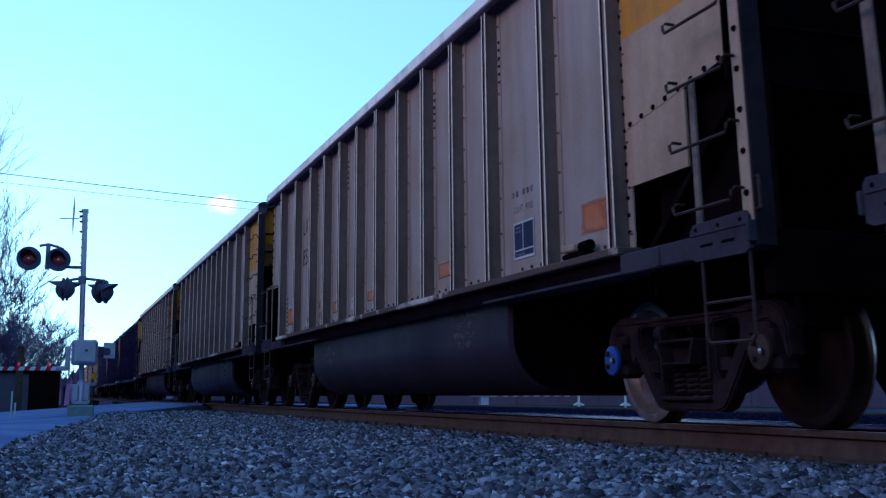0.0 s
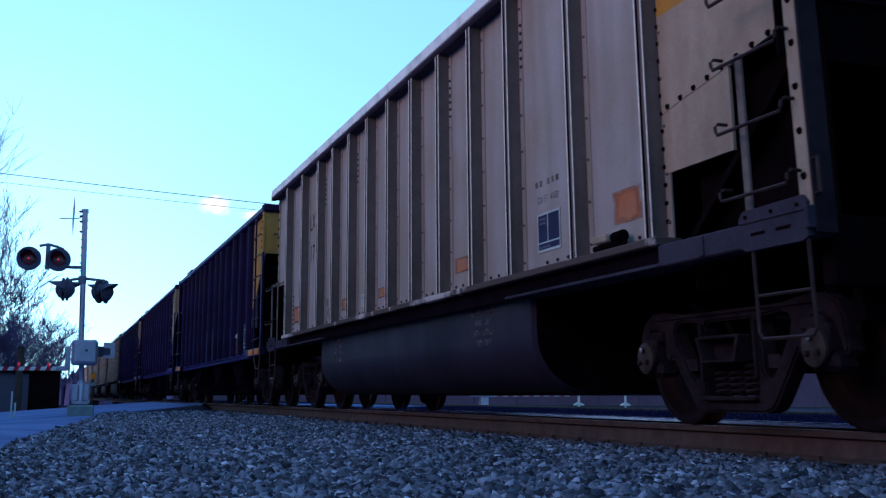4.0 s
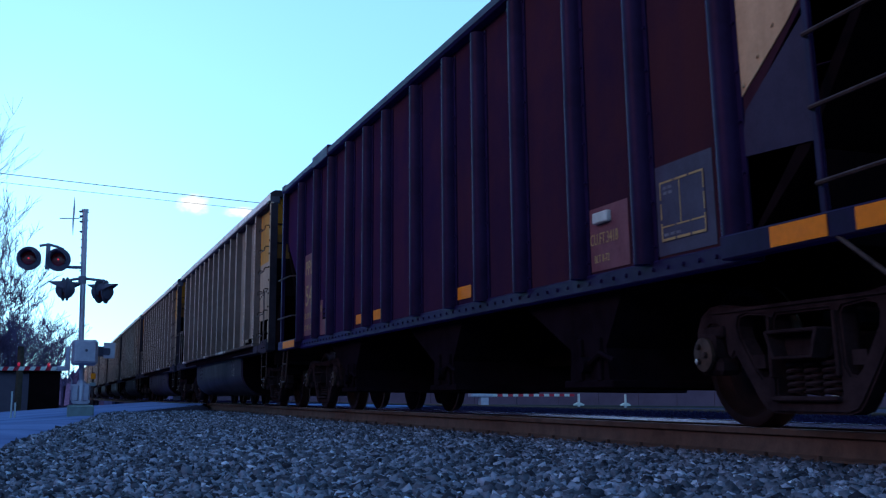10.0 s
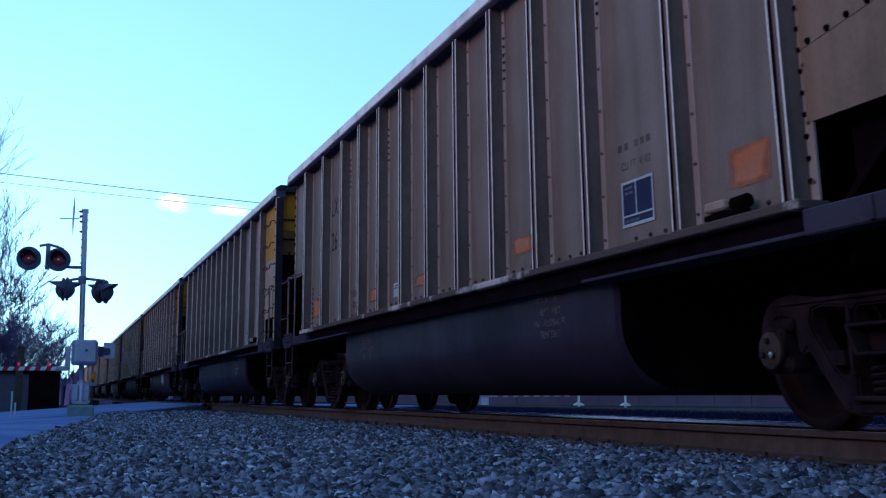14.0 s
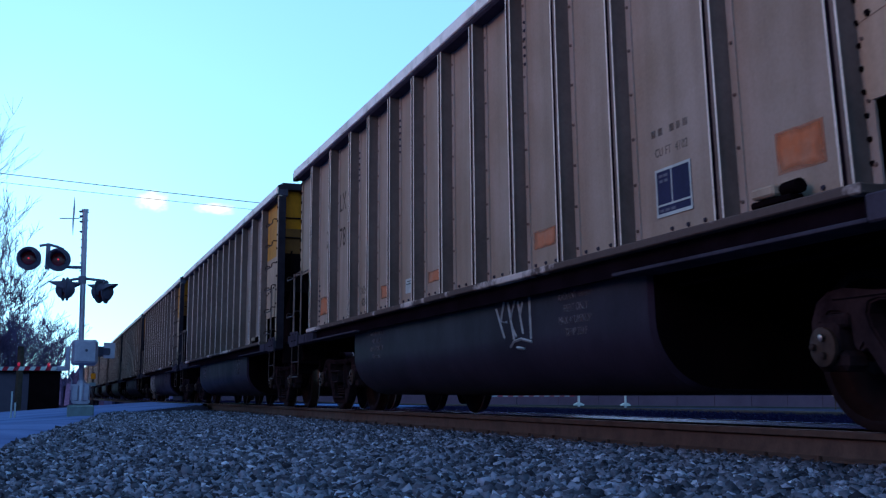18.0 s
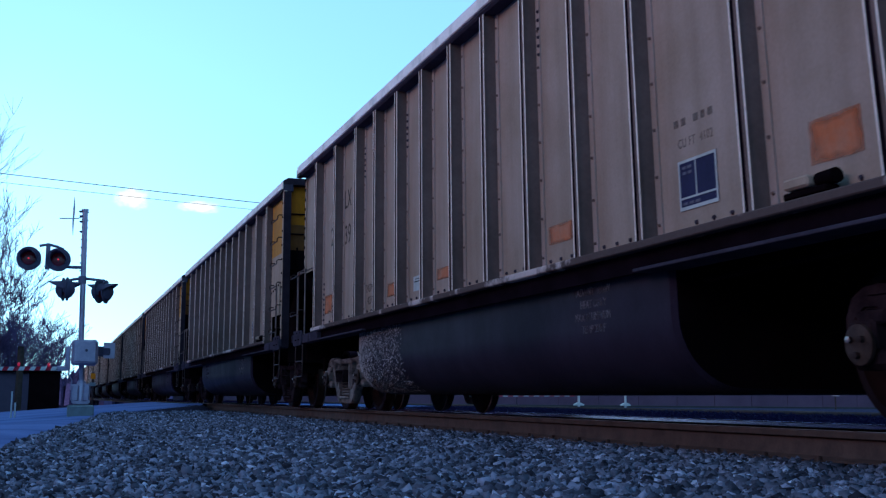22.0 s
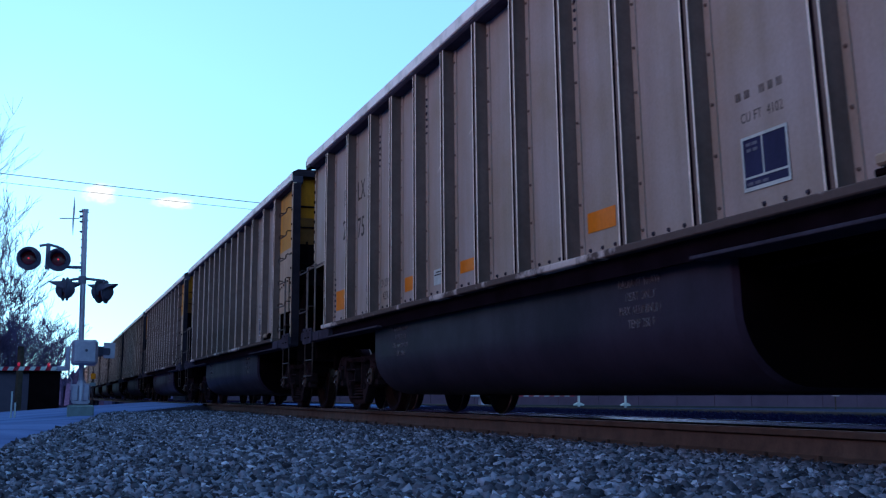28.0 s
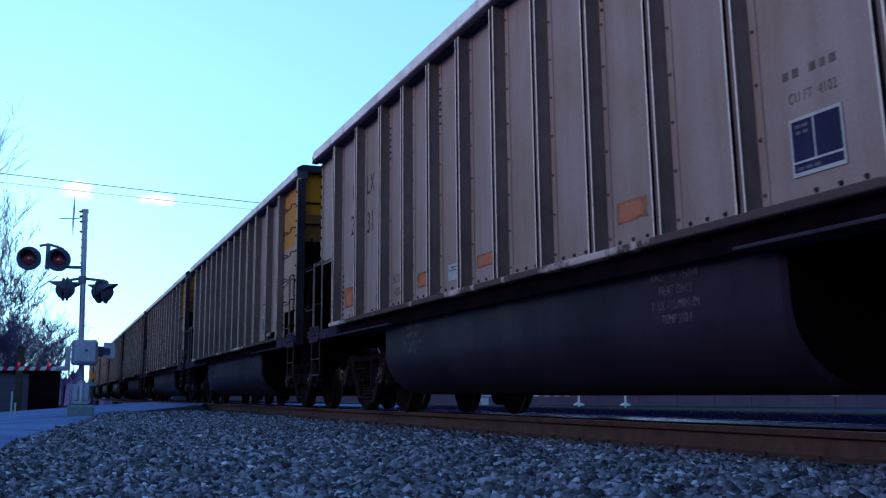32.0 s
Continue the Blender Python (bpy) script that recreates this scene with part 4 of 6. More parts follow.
def data_box(car, y0, y1, z0, z1, x, ink, edge=None, w=0.02):
    """A stencilled frame of two navy fields over a low strip, with unreadable bars; a stencilled outline has bridges in it."""
    ym, zm = y0 + 0.54 * (y1 - y0), z0 + 0.24 * (z1 - z0)
    part("data_panel", Shape().box(-x - 0.004, -x - 0.0005, y0, y1, z0, z1), BLUE_GREY if edge else DATA_NAVY, car, "dark stencil panel with a painted outline")
    s = Shape()
    for a, b, c, d in ((y0, y1, z1 - w, z1), (y0, y1, z0, z0 + w * 1.3), (y0, y0 + w, z0, z1), (y1 - w, y1, z0, z1), (ym - w * 0.3, ym + w * 0.3, zm, z1), (y0, y1, zm - w * 0.35, zm + w * 0.35)):
        n = 3 if edge and (b - a > 0.3 or d - c > 0.3) else 1
        for k in range(n):
            if b - a > d - c:
                p, q = a + (b - a) * k / n, a + (b - a) * (k + 1) / n
                s.box(-x - 0.007, -x - 0.004, p + (0.012 if k else 0), q - (0.012 if k < n - 1 else 0), c, d)
            else:
                p, q = c + (d - c) * k / n, c + (d - c) * (k + 1) / n
                s.box(-x - 0.007, -x - 0.004, a, b, p + (0.012 if k else 0), q - (0.012 if k < n - 1 else 0))
    part("data_outline", s, edge or WHITE, car, "thin yellow outline" if edge else "white outline")
    for k in range(2):
        for j in range(2):
            p = y1 - w - 0.03 - 0.062 * j
            part("stencil_bar", Shape().box(-x - 0.007, -x - 0.0042, p - 0.048, p - 0.006 * k, z1 - w - 0.040 - 0.035 * k, z1 - w - 0.022 - 0.035 * k), ink, car)
    for j in range(3):
        p = y1 - w - 0.02 - 0.075 * j
        part("stencil_bar", Shape().box(-x - 0.007, -x - 0.0042, p - 0.055, p, z0 + 0.032, z0 + 0.05), ink, car)


def gondola_marks(car, number, limit, weight, patches, graffiti=False, scratch=()):
    lettering("owner_mark", "PP", 0.34, STENCIL, car, (-SKIN - 0.003, 5.70, 2.78), "faded black stencil letters", 0.9, 1.35)
    lettering("owner_mark", "LX", 0.36, STENCIL, car, (-SKIN - 0.003, 4.95, 2.75), "", 0.85, 1.1)
    lettering("wagon_number", number[:2], 0.38, STENCIL, car, (-SKIN - 0.003, 5.76, 2.33), "faded black stencil figures", 0.95, 1.05)
    lettering("wagon_number", number[2:], 0.38, STENCIL, car, (-SKIN - 0.003, 4.94, 2.25), "", 0.95)
    lettering("load_limit", "LD LMT", 0.13, SMALL_STENCIL, car, (-SKIN - 0.003, 4.48, 1.50), "small black stencilled weights", 0.85, 1.15)
    lettering("load_limit", limit, 0.14, SMALL_STENCIL, car, (-SKIN - 0.003, 3.75, 1.49), "", 0.85, 1.1)
    lettering("light_weight", "LT WT", 0.13, SMALL_STENCIL, car, (-SKIN - 0.003, 4.46, 1.345), "", 0.85, 1.15)
    lettering("light_weight", weight, 0.14, SMALL_STENCIL, car, (-SKIN - 0.003, 3.68, 1.335), "", 0.85, 1.1)
    lettering("end_letter", "E", 0.22, STENCIL, car, (-SKIN - 0.003, 5.54, 1.38), "black letter E", 1.3)
    paint = YELLOW_STRIPE if patches == "yellow" else ORANGE
    name = "reflective_patch"
    flat(car, name, 5.63, 6.11, 1.37, 1.64, SKIN, paint, "worn %s patch" % patches)
    flat(car, name, 2.22, 2.76, 1.35, 1.51, SKIN, paint, "worn %s patch" % patches)
    flat(car, name, 0.42, 0.88, 1.37, 1.49, SKIN, paint, "worn %s patch" % patches)
    flat(car, name, -2.43, -1.98, 1.38, 1.53, SKIN, paint, "worn %s patch" % patches)
    flat(car, name, -5.83, -5.40, 1.38, 1.62, SKIN, paint, "worn %s patch" % patches)
    s = flat(car, "white_placard", 1.43, 1.71, 1.33, 1.49, SKIN, WHITE, "small white placard with unreadable print")
    for k in range(2):
        part("print_bar", Shape().box(-SKIN - 0.0065, -SKIN - 0.0042, 1.47 - 0.01 * k, 1.68 - 0.04 * k, 1.425 + 0.028 * k, 1.437 + 0.028 * k), STENCIL, car)
    data_box(car, -4.50, -4.05, 1.34, 1.66, SKIN, FADED_INK, None, 0.017)
    for a, c in ((-4.02, -4.09), (-4.11, -4.18), (-4.26, -4.33), (-4.35, -4.41), (-4.43, -4.50)):
        part("stencil_bar", Shape().box(-SKIN - 0.003, -SKIN - 0.0008, c + 0.012, a, 1.885, 1.935), STENCIL_FAINT, car, "faded unreadable stencil")
    lettering("capacity", "CU FT  4102", 0.085, STENCIL_FAINT, car, (-SKIN - 0.003, -4.06, 1.745), "small faded stencil", 0.85, 1.1)
    # tub stencils near both ends
    for start in (3.3, -2.39):
        for k, (w, y) in enumerate((("RADIANT THAW", 0.0), ("HEAT ONLY", -0.1), ("MAX ALUMINUM", 0.0), ("TEMP 350 F", -0.12))):
            lettering("tub_stencil", w, 0.085, TUB_STENCIL, car, (-1.364, start + y, 0.928 - 0.093 * k), "pale stencilled words on the tub" if k == 0 else "", 0.92, 1.0)
    if graffiti:
        for stroke in (((-1.05, 0.96), (-1.24, 0.69)), ((-1.24, 1.01), (-1.16, 0.84), (-1.3, 0.83)), ((-1.33, 1.0), (-1.46, 0.67)), ((-1.49, 1.0), (-1.39, 0.84), (-1.51, 0.69)),
                       ((-1.56, 0.99), (-1.66, 0.71)), ((-1.66, 0.98), (-1.6, 0.87)), ((-1.81, 1.01), (-1.83, 0.66)), ((-1.37, 0.61), (-1.45, 0.655), (-1.61, 0.67), (-1.84, 0.635)), ((-1.52, 0.6), (-1.67, 0.585))):
            part("paint_stroke", Shape().tube([(-1.361, y, z) for y, z in stroke], 0.013, 4), STENCIL_PALE, car, "pale scrawled graffiti stroke")
    if scratch:
        for (y0, z0), (y1, z1) in scratch:
            my, mz = (y0 + y1) / 2, (z0 + z1) / 2
            part("scratch", Shape().prism([(y0, z0), (my, mz + 0.014), (y1, z1), (my, mz - 0.016)], -SKIN - 0.002, -SKIN - 0.0005), SCRAPE, car, "pale diagonal scratch")


SCRATCHES = {6: (((5.95, 2.38), (5.62, 2.55)), ((4.6, 2.58), (4.25, 2.8))), 11: (((7.2, 2.3), (6.6, 2.62)), ((5.95, 2.72), (5.7, 2.85))), 15: (((7.3, 2.35), (6.75, 2.72)),), 14: (((1.6, 2.5), (1.35, 2.62)), ((0.6, 2.7), (0.35, 2.8)))}
MARKS = {-1: ("2204", "243600", "42400"), 0: ("2185", "243500", "42500"), 1: ("2264", "243500", "42500"), 2: ("2217", "243600", "42400"), 6: ("2143", "242500", "43500"), 7: ("2126", "243600", "42400"),
         8: ("2126", "243500", "42500"), 9: ("2178", "243500", "42500"), 10: ("2145", "243600", "42400"), 11: ("2139", "243700", "42300"), 12: ("2171", "243600", "42400"),
         13: ("2171", "243500", "42500"), 14: ("2175", "243500", "42500"), 15: ("2019", "243400", "42600"), 16: ("2131", "243500", "42500"), 17: ("2150", "243600", "42400")}
for i, (number, limit, weight) in MARKS.items():
    gondola_marks(TRAIN[i], number, limit, weight, "yellow" if i == 14 else "orange", i == 9, SCRATCHES.get(i, ()))


flat(TRAIN[0], "paint_drip", 4.505, 4.525, 1.98, 2.30, SKIN, STENCIL, "thin run of black paint")


def named(car, kind):
    return [o for o in car.children if o.name.split(".")[0] == kind]


def reskin(ob, material, slot=0):
    ob.data = ob.data.copy()
    ob.data.materials[slot] = material


# the wagon that ran through mud: flecks on one end of its tub, greyed trucks
mud = Shape()
rng = random.Random(77)
for k in range(3600):
    y = 4.13 - 1.9 * rng.random() ** 2.6
    a = rng.uniform(-0.8, 1.25)
    x, z, nx, nz = (-1.36, 0.69 + rng.uniform(0, 0.35), -1.0, 0.0) if a < 0 else (-1.36 + 0.47 - 0.47 * math.cos(a), 0.69 - 0.47 * math.sin(a), -math.cos(a), -math.sin(a))
    big = 1.0 + 1.6 * rng.random() ** 6
    w, h = big * rng.uniform(0.002, 0.007), big * rng.uniform(0.003, 0.013)
    up = (-nz, nx) if nx < 0 else (1, 0)
    ring = [(w * math.cos(t) * rng.uniform(0.6, 1.2), h * math.sin(t) * rng.uniform(0.6, 1.2)) for t in [math.pi / 3 * q for q in range(6)]]
    v = [(x + nx * 0.001 + up[0] * q, y + p, z + nz * 0.001 - up[1] * q) for p, q in ring] + [(x + nx * 0.008, y, z + nz * 0.008)]
    mud.add(v, [(q, (q + 1) % 6, 6) for q in range(6)])
tagged(part("mud_splash", mud, MUD, TRAIN[11], "pale flecks of dried mud on the tub"), kind="stuff")
for truck in named(TRAIN[11], "truck"):
    for ob in truck.children:
        if ob.name.startswith(("side_frame", "spring_nest", "bearing_adapter")) and truck.location.y > 0:
            reskin(ob, IRON_MUD)
for i in (6, 7, 9, 11, 12, 13):
    for ob in named(TRAIN[i], "side_skin"):
        reskin(ob, ALU_SOOTY if i == 7 else ALU_WARM)
for ob in named(TRAIN[5], "side_skin"):
    reskin(ob, RED_BROWN)
for ob in named(TRAIN[7], "end_bay_sheet"):
    reskin(ob, CREAM_SOOTY, 1)
tagged(TRAIN[7], "sooty brown-grey aluminium bathtub coal gondola rolling on the near track")
for car in (TRAIN[0], TRAIN[1]):
    for truck in named(car, "truck"):
        for ob in truck.children:
            if ob.name.startswith("wheelset") and truck.location.y < 0 and ob.location.y > 0:
                reskin(ob, WHEEL_BRIGHT, 0)
                tagged(ob, "wheelset with wheels painted pale for a sky gleam")
for truck in named(TRAIN[0], "truck"):
    for ob in truck.children:
        if ob.name.startswith("wheelset") and truck.location.y < 0 and ob.location.y > 0:
            reskin(ob, CAP_BLUE, 2)
            tagged(ob, "wheelset with bright blue bearing caps")


def hopper_marks(car, number, limit, weight, patch, stripes):
    x = H_SKIN + 0.001
    flat(car, "number_panel", 5.08, 5.88, 1.12, 2.38, x, patch, "painted panel under the wagon number")
    lettering("owner_mark", "PPLX", 0.32, STENCIL_YELLOW, car, (-x - 0.006, 5.77, 2.06), "yellow stencil letters", 1.05)
    lettering("wagon_number", number, 0.46, STENCIL_YELLOW, car, (-x - 0.006, 5.75, 1.58), "yellow stencil figures", 1.08)
    lettering("load_limit", "LD LMT " + limit, 0.12, STENCIL_YELLOW, car, (-x - 0.006, 5.80, 1.38), "", 0.9)
    lettering("light_weight", "LT WT  " + weight, 0.12, STENCIL_YELLOW, car, (-x - 0.006, 5.80, 1.20), "", 0.9)
    part("paint_patch", Shape().prism([(4.80, 1.08), (4.80, 1.60), (4.53, 1.59), (4.54, 1.30), (4.08, 1.30), (4.06, 1.08)], -x - 0.004, -x - 0.0005), patch, car, "faded paint patch, stepped")
    for k in (0, 1):
        flat(car, "stencil_bar", 4.69 - 0.09 * k, 4.74 - 0.09 * k, 1.42, 1.52, x + 0.004, STENCIL_YELLOW)
    for a, c, e, f in ((4.29, 4.52, 1.305, 1.325), (4.29, 4.52, 1.44, 1.455), (4.29, 4.31, 1.31, 1.455), (4.50, 4.52, 1.31, 1.455), (4.33, 4.48, 1.37, 1.385)):
        flat(car, "stencil_bar", a, c, e, f, x + 0.004, BLACK)
    for y in (0.07, -1.1) if number == "746" else ():
        flat(car, "paint_patch", y, y + 0.79, 1.08, 1.83, x, BLUE_PATCH, "pale blue repair patch with rain streaks")
    flat(car, "capacity_panel", -5.0, -4.38, 1.08, 1.54, x, patch, "painted panel with capacity figures")
    lettering("capacity", "CU.FT.3418", 0.12, STENCIL_YELLOW, car, (-x - 0.006, -4.40, 1.27), "", 0.75)
    lettering("capacity", "BLT 8-72", 0.08, STENCIL_YELLOW, car, (-x - 0.006, -4.46, 1.14), "", 0.8)
    part("white_placard", Shape().chamfer(-x - 0.045, -x - 0.001, -4.75, -4.52, 1.415, 1.495, 0.008), WHITE, car, "small white plate standing proud")
    flat(car, "paint_patch", -6.10, -5.33, 1.08, 1.67, x, BLUE_GREY, "blue-grey paint patch round the stencil frame")
    data_box(car, -6.0, -5.46, 1.17, 1.56, x + 0.004, FADED_INK, None if number == "746" else STENCIL_YELLOW, 0.02 if number == "746" else 0.013)
    for y in stripes:
        flat(car, "reflective_stripe", y, y + (0.40 if patch is MAROON else 0.27), 1.11, 1.23, x + 0.004, YELLOW_STRIPE if patch is MAROON else FADED_STRIPE, "orange reflective stripe")
    for y0, y1 in ((-7.28, -6.8), (-7.98, -7.5), (6.02, 6.96)) if patch is MAROON else ():
        part("reflective_stripe", Shape().box(-H_SIDE - 0.026, -H_SIDE - 0.021, y0, y1, 0.965, 1.075), YELLOW_STRIPE, car, "yellow reflective stripe")


FADED_STRIPE = surface("faded_reflector", (0.095, 0.055, 0.043), (0.065, 0.039, 0.032), 5, 0.6, 0, 0.03)
DULL_MAROON = surface("mauve_grey_patch", (0.062, 0.046, 0.066), (0.048, 0.036, 0.054), 3, 0.6, 0, 0.03)
hopper_marks(TRAIN[3], "746", "202900", "60100", MAROON, (2.28, 1.32, -1.88, -2.88))
hopper_marks(TRAIN[4], "437", "202100", "60900", DULL_MAROON, (3.42, 2.22, 1.33, -3.9))
hopper_marks(TRAIN[5], "547", "200900", "62100", MAROON, (2.14, 1.28, -1.83))


# ---------------------------------------------------------------- ground, roads, tracks
def sheet(name, xs, ys, height, material, label, category, kind="structure"):
    """A ground sheet over a grid of x and y, with its height a function of place."""
    v = [(x, y, height(x, y)) for y in ys for x in xs]
    n = len(xs)
    f = [(j * n + i, j * n + i + 1, (j + 1) * n + i + 1, (j + 1) * n + i) for j in range(len(ys) - 1) for i in range(n - 1)]
    s = Shape()
    s.add(v, f)
    return tagged(part(name, s, material), label, category, "", kind)


def steps(a, b, n):
    return [a + (b - a) * i / n for i in range(n + 1)]


def smooth(a, b, x):
    u = min(max((x - a) / (b - a), 0), 1)
    return u * u * (3 - 2 * u)


def verge_x(y):
    """Where the paving meets the ballast."""
    return -0.72 + 0.075 * y + 2.3 * smooth(26.5, 34, y)


def paving_z(x, y):
    near = -0.205
    far = -0.02 - 0.078 * max(3.6 - x, 0) if x > -8 else -0.87
    return near + (far - near) * smooth(11, 27, y)


def bed_z(x, y):
    """Ballast shoulder: level by the rail, falling away on the far side of the tripod."""
    d = x - verge_x(y)
    if d < -0.3 or (y > 46 and x < 3):
        return paving_z(x, min(y, 46)) - 0.12 - 0.9 * smooth(46, 47, y)
    z = -0.215 - 0.10 * smooth(1.0, -2.0, d) if y < 34 else -0.2
    z += 0.17 * smooth(7.5, 11.6, x) * (1 - smooth(15.0, 17.0, x))
    # the shoulder banks up against the rising road
    if x < 4.2 and y < 34:
        z = max(z, paving_z(x, y) - 0.02 - 0.3 * max(d - 0.05, 0))
    return z - (0.05 if 34 < y < 46 else 0)


sheet("ground", steps(-2400, 2400, 12), steps(-1500, 3300, 12), lambda x, y: -1.3, EARTH, "dark winter earth reaching the horizon", "ground")
bed = sheet("ballast_bed", steps(-6, 17.5, 94), steps(-25, 160, 370), bed_z, GRIT, "dark grit bed under the crushed stone ballast", "ballast")
# bed from the near rail outwards gets the shade-dark colour
bed.data.materials.append(SHADE_BED)
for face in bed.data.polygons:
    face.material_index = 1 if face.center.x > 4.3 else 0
xs = steps(0, 1, 40)
s = Shape()
ys = steps(-12, 46, 116)
v = [(-30 + (verge_x(min(y, 34)) + 30.08) * (u**0.45), y, 0) for y in ys for u in xs]
v = [(x, y, paving_z(x, y) + 0.012 - (0.045 * smooth(-0.6, 0.05, x - verge_x(y)) if y < 33 else 0)) for x, y, z in v]
f = [(j * 41 + i, j * 41 + i + 1, (j + 1) * 41 + i + 1, (j + 1) * 41 + i) for j in range(116) for i in range(40)]
tagged(part("road", s.add(v, f), ASPHALT), "worn blue-grey asphalt road rising to the level crossing", "road", "", "structure")
far_road = Shape().box(6.3, 11.6, 34, 46, -0.5, -0.04)
tagged(part("road", far_road, ASPHALT), "asphalt road beyond the level crossing", "road", "", "structure")

tagged(part("road", Shape().box(17.4, 130, 60, 62, -1.3, -0.07), ASPHALT_DARK), "asphalt road along the warehouse", "road", "", "structure")
tagged(part("yard", Shape().box(17.3, 130, 8, 59.9, -1.3, -0.17), SHADE_STONE), "dark gravel yard beyond the far track", "yard", "", "structure")

crossing = thing("crossing_panel", "dark rubber crossing panels between the rails", "crossing panel", (0, 0, 0), "", "structure")
for a, b in ((3.55, 4.22), (4.42, 5.70), (5.90, 6.55)):
    for k in range(5):
        part("panel", Shape().chamfer(a, b, 34.0 + 2.4 * k, 36.38 + 2.4 * k, -0.18, -0.006, 0.02), ASPHALT_DARK, crossing)


def rail_shape(y0, y1, shiny):
    """Flat-bottomed rail: polished top, rusty head, web and foot."""
    prof = [(-0.075, -0.18), (-0.075, -0.168), (-0.02, -0.15), (-0.009, -0.13), (-0.009, -0.052), (-0.037, -0.04), (-0.038, -0.010), (-0.03, -0.001),
            (0.03, -0.001), (0.038, -0.010), (0.037, -0.04), (0.009, -0.052), (0.009, -0.13), (0.02, -0.15), (0.075, -0.168), (0.075, -0.18)]
    s = Shape().prism(prof, y0, y1, "y")
    s.box(-0.028, 0.028, y0, y1, -0.002, 0.0, 1)
    for k in shiny:
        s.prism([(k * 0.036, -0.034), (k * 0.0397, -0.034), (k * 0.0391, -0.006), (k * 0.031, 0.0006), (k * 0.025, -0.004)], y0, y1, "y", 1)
    return s


for track, x in (("near", TRACK_X), ("far", 13.2)):
    line = thing("railway_track", "rusty steel rails on buried timber ties" if track == "near" else "second track beyond the train, rusty rails", "railway track", (x, 0, 0), "", "structure")
    for k in (-1, 1):
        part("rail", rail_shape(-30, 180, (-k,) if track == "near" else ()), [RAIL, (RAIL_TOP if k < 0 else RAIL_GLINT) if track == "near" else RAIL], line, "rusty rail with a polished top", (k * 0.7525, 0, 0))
    tie = Shape().chamfer(-1.3, 1.3, -0.11, 0.11, -0.36, -0.188, 0.012).mesh("tie", TIE)
    plate = Shape().chamfer(-0.16, 0.16, -0.09, 0.09, -0.19, -0.172, 0.005).chamfer(-0.11, -0.08, -0.02, 0.0, -0.18, -0.145, 0.004).chamfer(0.08, 0.11, 0.0, 0.02, -0.18, -0.145, 0.004).mesh("tie_plate", RAIL)
    for j in range(62 if track == "near" else 40):
        y = -4 + 0.54 * j if track == "near" else -2 + 0.54 * j * 1.6
        if 33.8 < y < 46.2:
            continue
        part("tie", tie, None, line, "", (0, y, 0))
        if track == "near" and y > 2:
            for k in (-1, 1):
                part("tie_plate", plate, None, line, "", (k * 0.7525, y, 0))


# ---------------------------------------------------------------- signal at the level crossing
def disc_light(parent, x, y, z, toward, lit):
    """A round black background with a hooded red lens, turned about the mast."""
    m = Matrix.Translation((x, y, z)) @ Matrix.Rotation(radians(toward), 4, "Z")
    head = part("light_head", Shape().lathe([(-0.0, 0.255), (0.02, 0.255), (0.03, 0.2), (0.10, 0.17), (0.16, 0.08)], 32, "y"), SIGNAL_BLACK, parent, "black round signal head with a hood", m)
    hood = Shape()
    n = 18
    v, f = [], []
    for i in range(n + 1):
        a = math.radians(-30 + 240 * i / n)
        peak = -0.05 - 0.36 * max(math.sin(a), 0) ** 0.8
        for r, d in ((0.17, 0.0), (0.165, peak), (0.155, peak), (0.16, 0.0)):
            v.append((r * math.cos(a), d, r * math.sin(a)))
    for i in range(n):
        for j in range(4):
            f.append((i * 4 + j, i * 4 + (j + 1) % 4, (i + 1) * 4 + (j + 1) % 4, (i + 1) * 4 + j))
    part("hood", hood.add(v, f), SIGNAL_BLACK, head, "dark peaked hood")
    part("lens", Shape().lathe([(-0.02, 0.14), (-0.032, 0.10), (-0.036, 0.03)], 24, "y"), LENS_DIM, head, "dark red lens")
    part("bulb", Shape().lathe([(-0.037, 0.02), (-0.044, 0.017), (-0.046, 0.007)], 12, "y"), LENS_LIT if lit else LENS_DIM, head, "small glowing red lamp" if lit else "unlit red lamp")
    return head


GATE_LAMP = glow("gate_arm_lamp", (0.6, 0.015, 0.05), 0.4)


